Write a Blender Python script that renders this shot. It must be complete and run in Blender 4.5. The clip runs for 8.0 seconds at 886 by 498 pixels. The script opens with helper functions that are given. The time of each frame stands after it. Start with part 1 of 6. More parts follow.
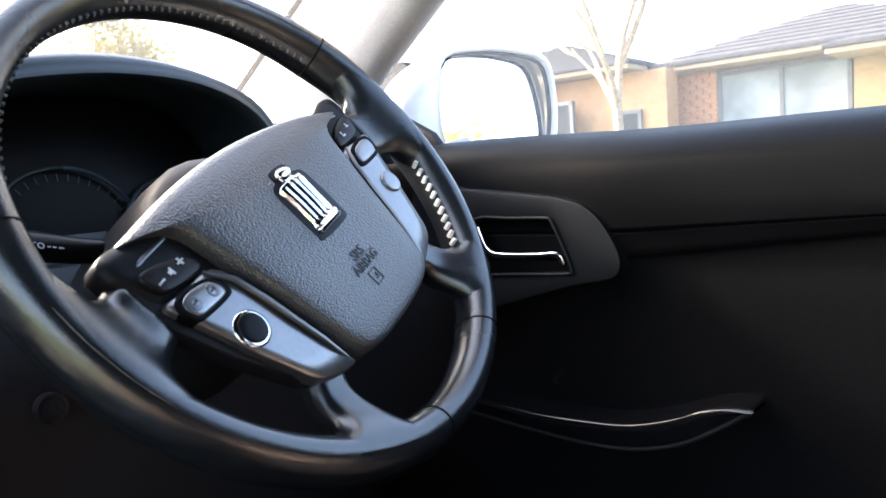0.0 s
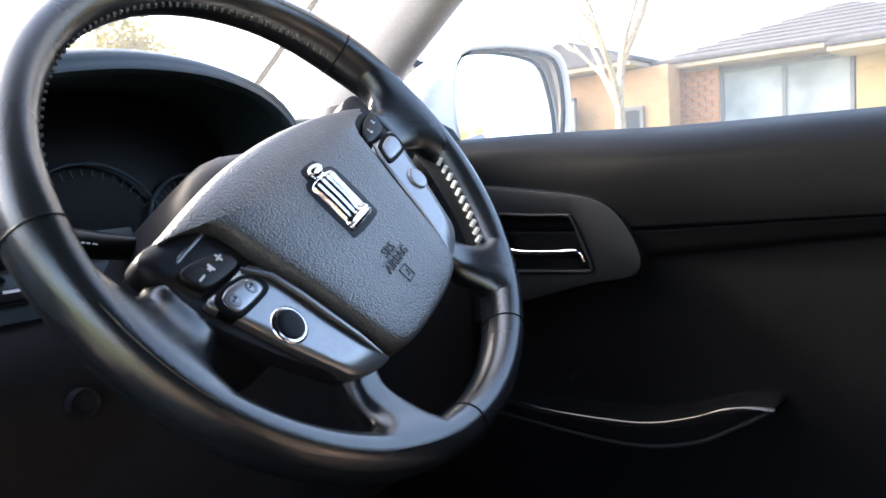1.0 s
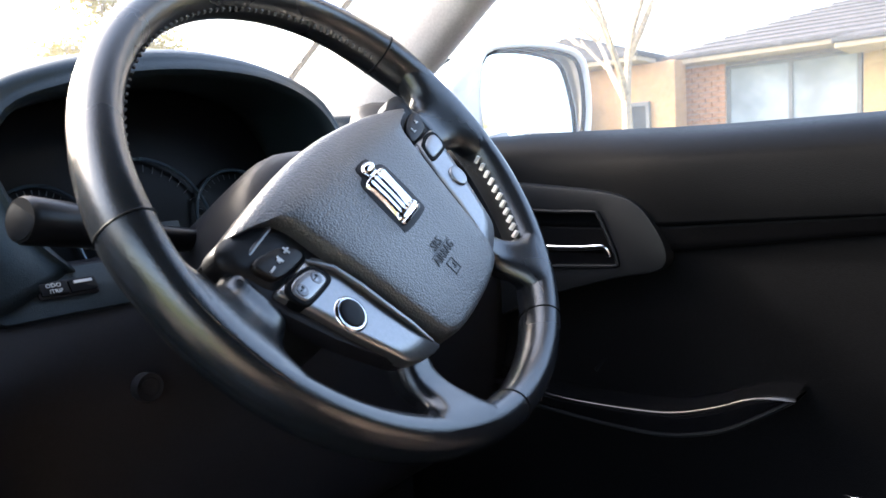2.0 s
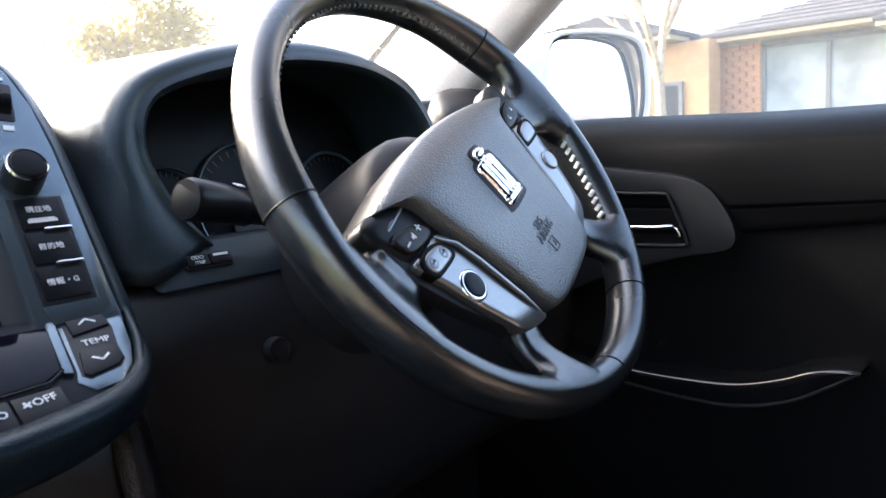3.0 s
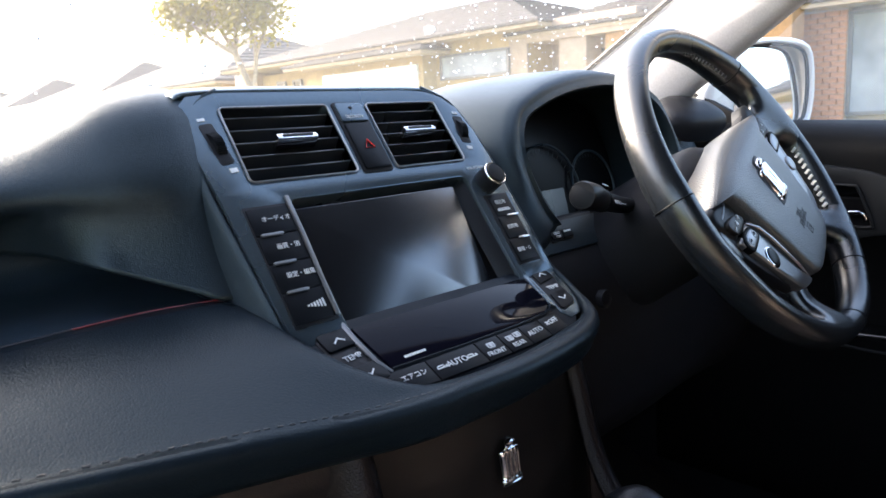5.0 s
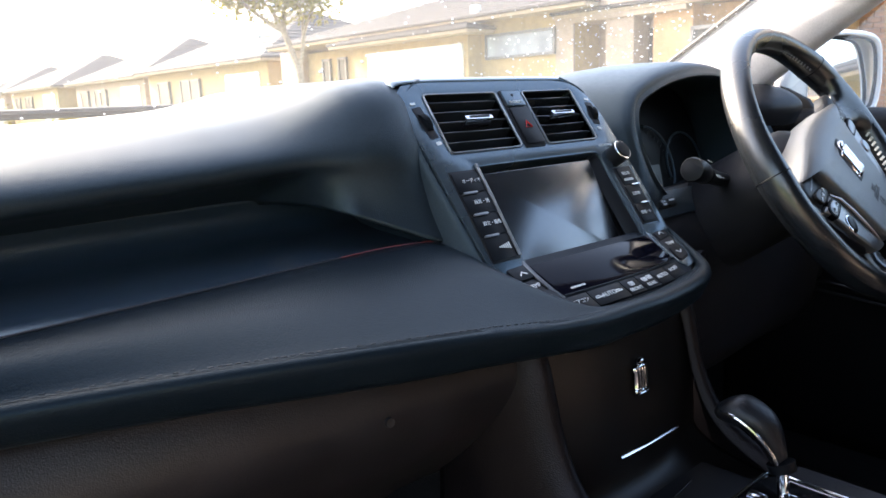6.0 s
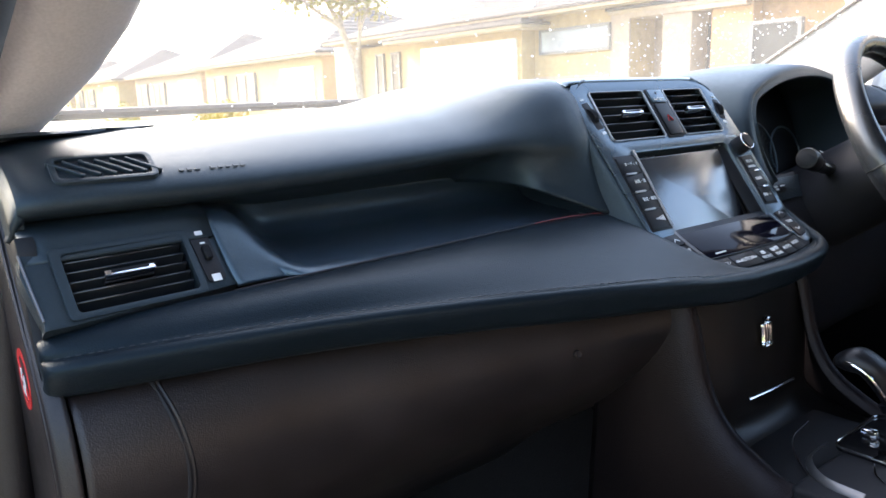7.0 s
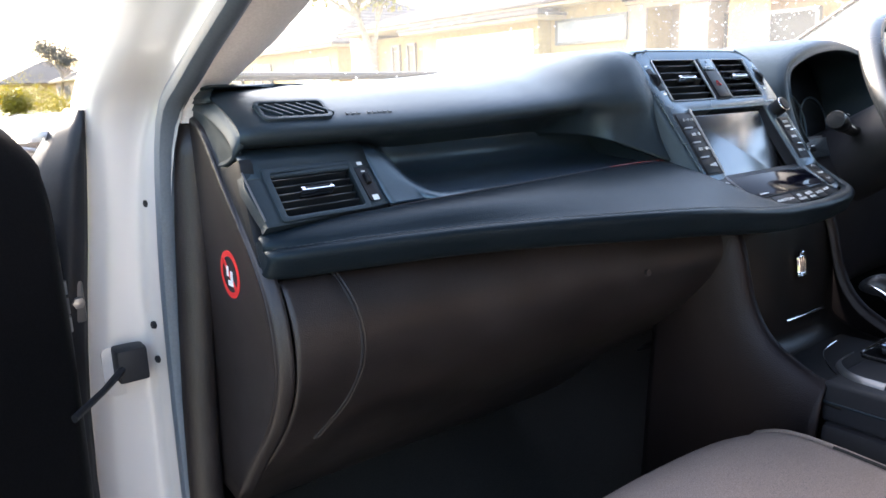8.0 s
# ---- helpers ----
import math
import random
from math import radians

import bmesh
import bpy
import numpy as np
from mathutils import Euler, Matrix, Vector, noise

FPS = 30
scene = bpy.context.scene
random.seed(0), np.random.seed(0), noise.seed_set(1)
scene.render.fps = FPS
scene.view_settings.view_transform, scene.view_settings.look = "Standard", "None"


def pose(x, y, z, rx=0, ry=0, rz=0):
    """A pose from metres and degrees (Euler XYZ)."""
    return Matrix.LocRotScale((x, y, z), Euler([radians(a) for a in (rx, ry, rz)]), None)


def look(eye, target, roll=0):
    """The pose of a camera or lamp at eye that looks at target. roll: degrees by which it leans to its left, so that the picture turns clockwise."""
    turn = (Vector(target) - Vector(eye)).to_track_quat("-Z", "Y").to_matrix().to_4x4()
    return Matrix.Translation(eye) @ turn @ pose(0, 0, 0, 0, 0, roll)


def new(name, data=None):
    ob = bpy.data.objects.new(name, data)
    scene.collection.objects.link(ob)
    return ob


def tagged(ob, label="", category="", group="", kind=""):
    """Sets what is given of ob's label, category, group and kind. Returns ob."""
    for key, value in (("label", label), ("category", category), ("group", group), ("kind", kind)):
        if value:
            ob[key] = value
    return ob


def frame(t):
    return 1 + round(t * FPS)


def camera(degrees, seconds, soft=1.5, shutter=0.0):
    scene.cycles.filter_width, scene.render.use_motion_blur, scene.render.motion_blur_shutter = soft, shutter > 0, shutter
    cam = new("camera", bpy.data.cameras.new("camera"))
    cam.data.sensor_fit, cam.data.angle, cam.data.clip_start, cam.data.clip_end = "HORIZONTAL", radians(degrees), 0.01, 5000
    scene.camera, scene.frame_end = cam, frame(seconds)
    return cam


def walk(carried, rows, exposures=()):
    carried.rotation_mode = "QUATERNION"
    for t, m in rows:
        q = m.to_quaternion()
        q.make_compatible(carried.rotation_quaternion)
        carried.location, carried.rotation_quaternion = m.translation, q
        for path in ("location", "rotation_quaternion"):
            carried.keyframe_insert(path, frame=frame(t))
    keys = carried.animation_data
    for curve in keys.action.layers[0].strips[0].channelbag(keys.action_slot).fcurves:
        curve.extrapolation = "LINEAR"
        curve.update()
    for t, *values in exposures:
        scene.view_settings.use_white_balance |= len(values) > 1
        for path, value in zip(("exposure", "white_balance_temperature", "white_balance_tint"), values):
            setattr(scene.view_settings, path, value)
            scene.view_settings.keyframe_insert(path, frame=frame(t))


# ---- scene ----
cam = camera(62.5, 8.0)
PATH = [
    (0, (0.0815, -0.025, 0.951), (1.6305, 1.224, 0.754), -4.1),
    (0.5, (0.0755, -0.017, 0.95), (1.6255, 1.232, 0.75), -4.0),
    (1, (0.0685, -0.01, 0.953), (1.6165, 1.239, 0.746), -3.9),
    (2.3, (0.0155, -0.001, 0.96), (1.5495, 1.263, 0.733), -3.3),
    (2.5, (0.0035, 0.002, 0.962), (1.5235, 1.28, 0.728), -3.4),
    (3, (-0.0405, 0.01, 0.965), (1.4485, 1.317, 0.692), -3.3),
    (3.5, (-0.0955, 0.017, 0.975), (1.3715, 1.343, 0.674), -3.1),
    (4, (-0.1895, 0.049, 0.982), (1.2515, 1.395, 0.645), -2.9),
    (4.5, (-0.2785, 0.058, 1.003), (1.1325, 1.433, 0.658), -2.8),
    (4.7, (-0.3155, 0.051, 1.012), (1.0825, 1.44, 0.671), -2.9),
    (5.8, (-0.5095, 0.001, 1.029), (0.7865, 1.468, 0.622), -2.4),
    (6, (-0.5535, -0.002, 1.032), (0.7365, 1.471, 0.626), -2.2),
    (6.5, (-0.6435, -0.018, 1.043), (0.5985, 1.494, 0.627), -2.1),
    (7, (-0.7515, -0.03, 1.039), (0.4435, 1.519, 0.624), -1.9),
    (7.5, (-0.8445, -0.058, 1.026), (0.3155, 1.514, 0.6), -2.0),
    (8, (-0.9295, -0.1, 1.011), (0.2365, 1.466, 0.576), -2.0),
]
walk(cam, [(t, look(eye, target, roll)) for t, eye, target, roll in PATH], [(0, 3.45), (3.0, 3.4), (4.5, 3.0), (6.0, 2.9), (6.45, 2.5), (7.0, 3.2), (8.0, 3.45)])
cam.data.dof.use_dof = True
cam.data.dof.focus_distance, cam.data.dof.aperture_fstop = 0.70, 16.0

# ---- light ----
world = bpy.data.worlds.new("sky")
world.use_nodes = True
scene.world = world
sky = world.node_tree.nodes.new("ShaderNodeTexSky")
sky.sky_type, sky.sun_disc = "NISHITA", False
sky.sun_elevation, sky.sun_rotation = radians(30), radians(-13)
sky.air_density, sky.dust_density = 1.0, 4.5
background = world.node_tree.nodes["Background"]
background.inputs["Strength"].default_value = 0.15
world.node_tree.links.new(sky.outputs["Color"], background.inputs["Color"])
sun_data = bpy.data.lights.new("sun", "SUN")
sun_data.energy, sun_data.angle, sun_data.color = 2.0, radians(6), (1.0, 0.94, 0.86)
sun = new("sun", sun_data)
sun.matrix_world = look((-1.9, 8.4, 5.0), (0, 0, 0))

# ---- materials ----
def material(name, colour, rough=0.5, metal=0.0, spec=0.5, grain=0.0, grain_size=400.0, vary=0.12, vary_size=6.0, bump=0.0, bump_size=900.0, coat=0.0, kind="noise", sheen_tint=(1, 1, 1)):
    """A surface with colour variation at two scales and a fine relief."""
    m = bpy.data.materials.new(name)
    m.use_nodes = True
    nodes, links = m.node_tree.nodes, m.node_tree.links
    shader = nodes["Principled BSDF"]
    shader.inputs["Metallic"].default_value = metal
    shader.inputs["Coat Weight"].default_value = coat
    shader.inputs["Specular IOR Level"].default_value = spec
    shader.inputs["Specular Tint"].default_value = (*sheen_tint, 1)
    where = nodes.new("ShaderNodeTexCoord")
    large = nodes.new("ShaderNodeTexNoise")
    large.inputs["Scale"].default_value, large.inputs["Detail"].default_value = vary_size, 5.0
    fine = nodes.new("ShaderNodeTexNoise")
    fine.inputs["Scale"].default_value, fine.inputs["Detail"].default_value = grain_size, 3.0
    links.new(where.outputs["Object"], large.inputs["Vector"])
    links.new(where.outputs["Object"], fine.inputs["Vector"])
    spread = nodes.new("ShaderNodeMapRange")
    spread.inputs["To Min"].default_value, spread.inputs["To Max"].default_value = 1 - vary, 1 + vary
    spread.inputs["From Min"].default_value, spread.inputs["From Max"].default_value = 0.3, 0.7
    links.new(large.outputs["Fac"], spread.inputs["Value"])
    speck = nodes.new("ShaderNodeMapRange")
    speck.inputs["From Min"].default_value, speck.inputs["From Max"].default_value = 0.3, 0.7
    speck.inputs["To Min"].default_value, speck.inputs["To Max"].default_value = 1 - grain, 1 + grain
    links.new(fine.outputs["Fac"], speck.inputs["Value"])
    both = nodes.new("ShaderNodeMath")
    both.operation = "MULTIPLY"
    links.new(spread.outputs["Result"], both.inputs[0])
    links.new(speck.outputs["Result"], both.inputs[1])
    tint = nodes.new("ShaderNodeVectorMath")
    tint.operation = "SCALE"
    tint.inputs[0].default_value = colour
    links.new(both.outputs["Value"], tint.inputs["Scale"])
    links.new(tint.outputs["Vector"], shader.inputs["Base Color"])
    gloss = nodes.new("ShaderNodeMapRange")
    gloss.inputs["From Min"].default_value, gloss.inputs["From Max"].default_value = 0.3, 0.7
    gloss.inputs["To Min"].default_value, gloss.inputs["To Max"].default_value = max(rough - 0.06, 0.01), min(rough + 0.06, 1.0)
    links.new(large.outputs["Fac"], gloss.inputs["Value"])
    links.new(gloss.outputs["Result"], shader.inputs["Roughness"])
    if bump:
        relief = nodes.new("ShaderNodeTexVoronoi" if kind == "leather" else "ShaderNodeTexNoise")
        relief.inputs["Scale"].default_value = bump_size
        links.new(where.outputs["Object"], relief.inputs["Vector"])
        lift = nodes.new("ShaderNodeBump")
        lift.invert = kind == "leather"
        lift.inputs["Strength"].default_value, lift.inputs["Distance"].default_value = bump, 0.0006
        links.new(relief.outputs["Distance" if kind == "leather" else "Fac"], lift.inputs["Height"])
        links.new(lift.outputs["Normal"], shader.inputs["Normal"])
    return m


def glass_material(name, tint=(1, 1, 1), rough=0.0, haze=0.0):
    """Clear glass with a little gloss and a scattering film that stands in for veiling glare."""
    m = bpy.data.materials.new(name)
    m.use_nodes = True
    nodes, links = m.node_tree.nodes, m.node_tree.links
    nodes.remove(nodes["Principled BSDF"])
    clear, shine, mix = (nodes.new("ShaderNode" + k) for k in ("BsdfTransparent", "BsdfGlossy", "MixShader"))
    clear.inputs["Color"].default_value = (*tint, 1)
    shine.inputs["Roughness"].default_value = rough
    mix.inputs[0].default_value = 0.03
    links.new(clear.outputs[0], mix.inputs[1])
    links.new(shine.outputs[0], mix.inputs[2])
    last = mix
    if haze:
        film, over, spread = (nodes.new("ShaderNode" + k) for k in ("BsdfTranslucent", "MixShader", "MapRange"))
        film.inputs["Color"].default_value = (0.9, 0.88, 0.85, 1)
        cloud, where = nodes.new("ShaderNodeTexNoise"), nodes.new("ShaderNodeTexCoord")
        cloud.inputs["Scale"].default_value = 3.0
        links.new(where.outputs["Object"], cloud.inputs["Vector"])
        spread.inputs["To Min"].default_value, spread.inputs["To Max"].default_value = haze * 0.7, haze * 1.3
        links.new(cloud.outputs["Fac"], spread.inputs["Value"])
        links.new(spread.outputs["Result"], over.inputs[0])
        links.new(mix.outputs[0], over.inputs[1])
        links.new(film.outputs[0], over.inputs[2])
        last = over
    links.new(last.outputs[0], nodes["Material Output"].inputs["Surface"])
    return m


LEATHER = material("wheel_leather", (0.0100, 0.0118, 0.0145), 0.25, spec=1.0, grain=0.12, bump=0.14, bump_size=1100, kind="leather", sheen_tint=(1.0, 0.99, 0.97))
PAD = material("airbag_grain", (0.056, 0.057, 0.058), 0.34, spec=1.0, grain=0.1, bump=0.65, bump_size=680, kind="leather", sheen_tint=(1.0, 0.98, 0.95))
DASH = material("dash_vinyl", (0.0125, 0.0180, 0.0230), 0.38, spec=0.40, grain=0.12, bump=0.3, bump_size=1300, kind="leather", sheen_tint=(0.74, 0.92, 1.0))
RECESS = material("recess_vinyl", (0.0190, 0.0285, 0.0400), 0.33, spec=0.90, grain=0.12, bump=0.2, bump_size=1000, kind="leather", sheen_tint=(0.70, 0.90, 1.0))
SOFT = material("lower_leather", (0.0066, 0.0104, 0.0146), 0.34, spec=0.16, grain=0.12, bump=0.3, bump_size=900, kind="leather", sheen_tint=(0.68, 0.90, 1.0))
BROWN = material("dark_brown_plastic", (0.0150, 0.0118, 0.0120), 0.42, spec=0.38, grain=0.15, vary=0.3, vary_size=14, bump=0.3, bump_size=900, kind="leather")
BLACK = material("black_plastic", (0.0130, 0.0130, 0.0155), 0.5, spec=0.22, grain=0.1, bump=0.2)
GLOSS = material("gloss_black", (0.006, 0.006, 0.007), 0.07, spec=0.4, vary=0.05)
FACE = material("blue_grey_faceplate", (0.100, 0.130, 0.152), 0.25, metal=0.75, grain=0.06)
SILVER = material("satin_silver", (0.27, 0.27, 0.275), 0.34, metal=0.85, grain=0.05)
CHROME = material("chrome", (0.75, 0.75, 0.77), 0.1, metal=1.0, vary=0.04)
BUTTON = material("button_black", (0.0050, 0.0056, 0.0072), 0.38, spec=0.12, grain=0.08)
SCREEN = material("screen_glass", (0.006, 0.006, 0.008), 0.2, spec=1.0, vary=0.05, coat=0.8)
SCREEN.node_tree.nodes["Principled BSDF"].inputs["IOR"].default_value = 1.62
SCREEN.node_tree.nodes["Principled BSDF"].inputs["Coat Roughness"].default_value = 0.2
INK = material("white_print", (0.62, 0.64, 0.66), 0.5)
INK_DARK = material("grey_print", (0.02, 0.02, 0.02), 0.5)
RED = material("red_print", (0.55, 0.02, 0.02), 0.45)
THREAD = material("grey_thread", (0.16, 0.165, 0.17), 0.7)
THREAD_PALE = material("pale_thread", (0.72, 0.71, 0.69), 0.6)
# the car's white paint, with the pillar's shade put into a greyer base colour
BODY_SHADED = material("white_paint_shaded", (0.47, 0.43, 0.41), 0.22, coat=0.5, vary=0.03, vary_size=3)
TRIM_LIGHT = material("light_pillar_trim", (0.58, 0.55, 0.545), 0.6, grain=0.08, bump=0.2)
RUBBER = material("grey_rubber", (0.07, 0.085, 0.105), 0.5, grain=0.1)
DIAL_RING = material("blue_grey_dial_ring", (0.06, 0.085, 0.11), 0.3, metal=0.5)
RENDER_ORANGE = material("orange_render", (0.42, 0.24, 0.12), 0.85, grain=0.1, grain_size=20)
FABRIC = material("seat_fabric", (0.17, 0.130, 0.110), 0.9, grain=0.3, grain_size=900, bump=0.6, bump_size=700)
CARPET = material("carpet", (0.020, 0.019, 0.018), 0.95, spec=0.08, grain=0.35, grain_size=700, bump=0.8, bump_size=500)
MIRROR = material("mirror_glass", (0.9, 0.92, 0.93), 0.01, metal=1.0, vary=0.0)
# both panes carry a pale translucent film in place of glare haze
HAZY = glass_material("hazy_glass", haze=0.040)
HAZY_SIDE = glass_material("hazy_side_glass", haze=0.12)
BRICK = material("orange_brick", (0.50, 0.24, 0.13), 0.85, grain=0.2, grain_size=30, bump=0.4, bump_size=60)
MORTAR = material("mortar", (0.42, 0.36, 0.30), 0.9, grain=0.2, grain_size=40)
RENDER_CREAM = material("cream_render", (0.38, 0.27, 0.13), 0.85, grain=0.08, grain_size=20)
RENDER_BROWN = material("brown_render", (0.33, 0.25, 0.19), 0.85, grain=0.08, grain_size=20)
TILE = material("grey_roof_tile", (0.055, 0.053, 0.055), 0.85, spec=0.2, grain=0.25, grain_size=25)
TIMBER = material("cream_timber", (0.36, 0.28, 0.20), 0.7, grain=0.1, grain_size=30)
WHITE = material("white_paint", (0.78, 0.78, 0.76), 0.5, grain=0.04)
DARKWIN = material("dark_window", (0.03, 0.033, 0.037), 0.35, spec=0.25)
CURTAIN = material("white_curtain", (0.27, 0.295, 0.325), 0.8, vary=0.3, vary_size=2)
ASPHALT = material("asphalt", (0.06, 0.06, 0.062), 0.9, grain=0.35, grain_size=40, bump=0.4, bump_size=80)
# the same white car paint in a brighter, lit tone for the mirror
SHELL_LIT = material("white_paint_lit", (0.80, 0.79, 0.77), 0.25, coat=0.5, vary=0.02)
CONCRETE = material("concrete", (0.25, 0.235, 0.21), 0.85, grain=0.15, grain_size=25)
GRASS = material("grass", (0.10, 0.13, 0.03), 0.9, grain=0.5, grain_size=12, vary=0.4, vary_size=0.8)


def leaf_material(name, colour):
    """Thin leaves: half of the light goes through them."""
    m = material(name, colour, 0.6, grain=0.3, grain_size=8, vary=0.3, vary_size=2)
    nodes, links = m.node_tree.nodes, m.node_tree.links
    through_leaf, mix = nodes.new("ShaderNodeBsdfTranslucent"), nodes.new("ShaderNodeMixShader")
    through_leaf.inputs["Color"].default_value = (*colour, 1)
    mix.inputs[0].default_value = 0.4
    links.new(nodes["Principled BSDF"].outputs[0], mix.inputs[1])
    links.new(through_leaf.outputs[0], mix.inputs[2])
    links.new(mix.outputs[0], nodes["Material Output"].inputs["Surface"])
    return m


LEAF = leaf_material("leaf", (0.19, 0.155, 0.008))
LEAF_DARK = material("dark_leaf", (0.12, 0.10, 0.07), 0.7, grain=0.3, grain_size=8, vary=0.3, vary_size=2)
BARK = material("bark", (0.34, 0.26, 0.18), 0.9, grain=0.4, grain_size=30)
DROP = material("water_drop", (0.85, 0.87, 0.9), 0.15)
SOFT_THREAD = material("dark_thread", (0.035, 0.037, 0.042), 0.6)
SILVER_DULL = material("dull_silver", (0.16, 0.16, 0.165), 0.35, metal=0.8)
FACE_DARK = material("dark_satin_plate", (0.010, 0.011, 0.013), 0.42, spec=0.18)
GLOSS_BROWN = material("glossy_dark_brown", (0.008, 0.0065, 0.006), 0.36, spec=0.25, vary=0.2, vary_size=12)
SCREEN_GREY = material("grey_display", (0.022, 0.026, 0.03), 0.3)
DOORTRIM = material("black_door_vinyl", (0.0045, 0.0045, 0.0052), 0.5, spec=0.055, grain=0.25, bump=0.2, bump_size=900, kind="leather")
SILLTRIM = material("speckled_sill_vinyl", (0.0036, 0.0039, 0.0047), 0.45, spec=0.05, grain=0.35, grain_size=900, bump=0.25, bump_size=1100, kind="leather")
HEADLINER = material("dark_headliner", (0.022, 0.021, 0.021), 0.9, spec=0.1, grain=0.15, bump=0.3)
DISPLAY = material("display_glass", (0.004, 0.004, 0.008), 0.08, spec=0.09)
FACE_LOW = material("black_satin_plate", (0.0065, 0.0085, 0.0125), 0.36, spec=0.10, grain=0.08)
PULL = material("door_pull_gloss", (0.006, 0.006, 0.007), 0.12, spec=0.5)
DULL_RED = material("dull_red_gleam", (0.16, 0.018, 0.016), 0.4)
WINFRAME = material("grey_window_frame", (0.13, 0.13, 0.135), 0.5)
CHEEK = material("console_leather", (0.0048, 0.0038, 0.0042), 0.34, spec=0.2, grain=0.12, bump=0.5, bump_size=800, kind="leather", sheen_tint=(1.0, 0.88, 0.92))
VANE = material("vent_slat_black", (0.012, 0.014, 0.017), 0.3, spec=0.6)
STALK_BLACK = material("stalk_black", (0.004, 0.004, 0.005), 0.35, spec=0.2)

# ---- building helpers ----
X0 = 0.0135  # the car's middle line


def thing(name, label, category, group="", kind="", at=(0, 0, 0)):
    ob = new(name)
    ob.location = at
    ob.empty_display_size = 0.05
    return tagged(ob, label, category, group, kind)


def mesh_of(bm, name, mat, smooth=True):
    bmesh.ops.recalc_face_normals(bm, faces=bm.faces)
    data = bpy.data.meshes.new(name)
    bm.to_mesh(data)
    bm.free()
    data.materials.append(mat)
    if smooth:
        data.shade_smooth()
    return data


def hang(ob, parent):
    if parent:
        ob.parent = parent
        spot = Vector(parent.location) if parent.data is None else Vector()
        ob.matrix_parent_inverse = Matrix.Translation(-spot)
    return ob


def part(name, bm, mat, parent, label="", smooth=True, sharp=40):
    ob = hang(new(name, mesh_of(bm, name, mat, smooth)), parent)
    if smooth and sharp:
        ob.data.set_sharp_from_angle(angle=radians(sharp))
    return tagged(ob, label)


def spline(points, n, closed=False):
    """n points a span on a Catmull-Rom curve through the points."""
    p = [Vector(q) for q in points]
    out, count = [], len(p)
    for i in range(count if closed else count - 1):
        a, b, c, d = ((p[(i + k) % count] if closed else p[min(max(i + k, 0), count - 1)]) for k in (-1, 0, 1, 2))
        for k in range(n):
            t = k / n
            out.append(0.5 * (2 * b + (c - a) * t + (2 * a - 5 * b + 4 * c - d) * t * t + (3 * b - a - 3 * c + d) * t ** 3))
    if not closed:
        out.append(p[-1])
    return out


def grid_mesh(rows, close_u=False, close_v=False, caps=False):
    bm = bmesh.new()
    v = [[bm.verts.new(q) for q in row] for row in rows]
    nu, nv = len(v), len(v[0])
    for i in range(nu if close_u else nu - 1):
        for j in range(nv if close_v else nv - 1):
            a, b = (i + 1) % nu, (j + 1) % nv
            bm.faces.new((v[i][j], v[a][j], v[a][b], v[i][b]))
    if caps:
        bm.faces.new(v[0])
        bm.faces.new(v[-1])
    return bm


def skin(name, sections, mat, parent, label="", n=4, m=4, thick=0.004, closed=False, caps=False, sharp=60):
    """A smooth sheet through cross-sections with the same number of points each."""
    rows = [spline(s, n, closed) for s in sections]
    if m > 1:
        columns = [spline(c, m) for c in zip(*rows)]
        rows = list(zip(*columns))
    ob = part(name, grid_mesh(rows, close_v=closed, caps=caps), mat, parent, label, sharp=sharp)
    if thick and not closed:
        mod = ob.modifiers.new("thickness", "SOLIDIFY")
        mod.thickness, mod.offset = thick, 0
    return ob


def tube_mesh(points, radius, sides=10, closed=False, flat=1.0):
    """A round bar along points; radius may be a list."""
    p = [Vector(q) for q in points]
    radii = radius if isinstance(radius, (list, tuple)) else [radius] * len(p)
    rows, side = [], None
    for i, q in enumerate(p):
        ahead = (p[(i + 1) % len(p)] - p[i - 1]) if closed else (p[min(i + 1, len(p) - 1)] - p[max(i - 1, 0)])
        ahead.normalize()
        if side is None:
            side = ahead.orthogonal().normalized()
        side = (side - ahead * side.dot(ahead)).normalized()
        other = ahead.cross(side)
        rows.append([q + radii[i] * (math.cos(a) * side + flat * math.sin(a) * other) for a in (2 * math.pi * k / sides for k in range(sides))])
    return grid_mesh(rows, close_u=closed, close_v=True, caps=not closed)


def box_mesh(size, bevel=0.002, segments=2, at=(0, 0, 0)):
    bm = bmesh.new()
    bmesh.ops.create_cube(bm, size=1.0, matrix=Matrix.Translation(at) @ Matrix.Diagonal((*size, 1)))
    if bevel:
        bmesh.ops.bevel(bm, geom=bm.edges[:], offset=bevel, segments=segments, affect="EDGES", profile=0.6)
    return bm


def frame_of(origin, ux, uy):
    """A pose with x along ux and y along uy as seen from above its z."""
    x = Vector(ux).normalized()
    z = x.cross(Vector(uy)).normalized()
    y = z.cross(x)
    m = Matrix((x, y, z)).transposed().to_4x4()
    return Matrix.Translation(origin) @ m


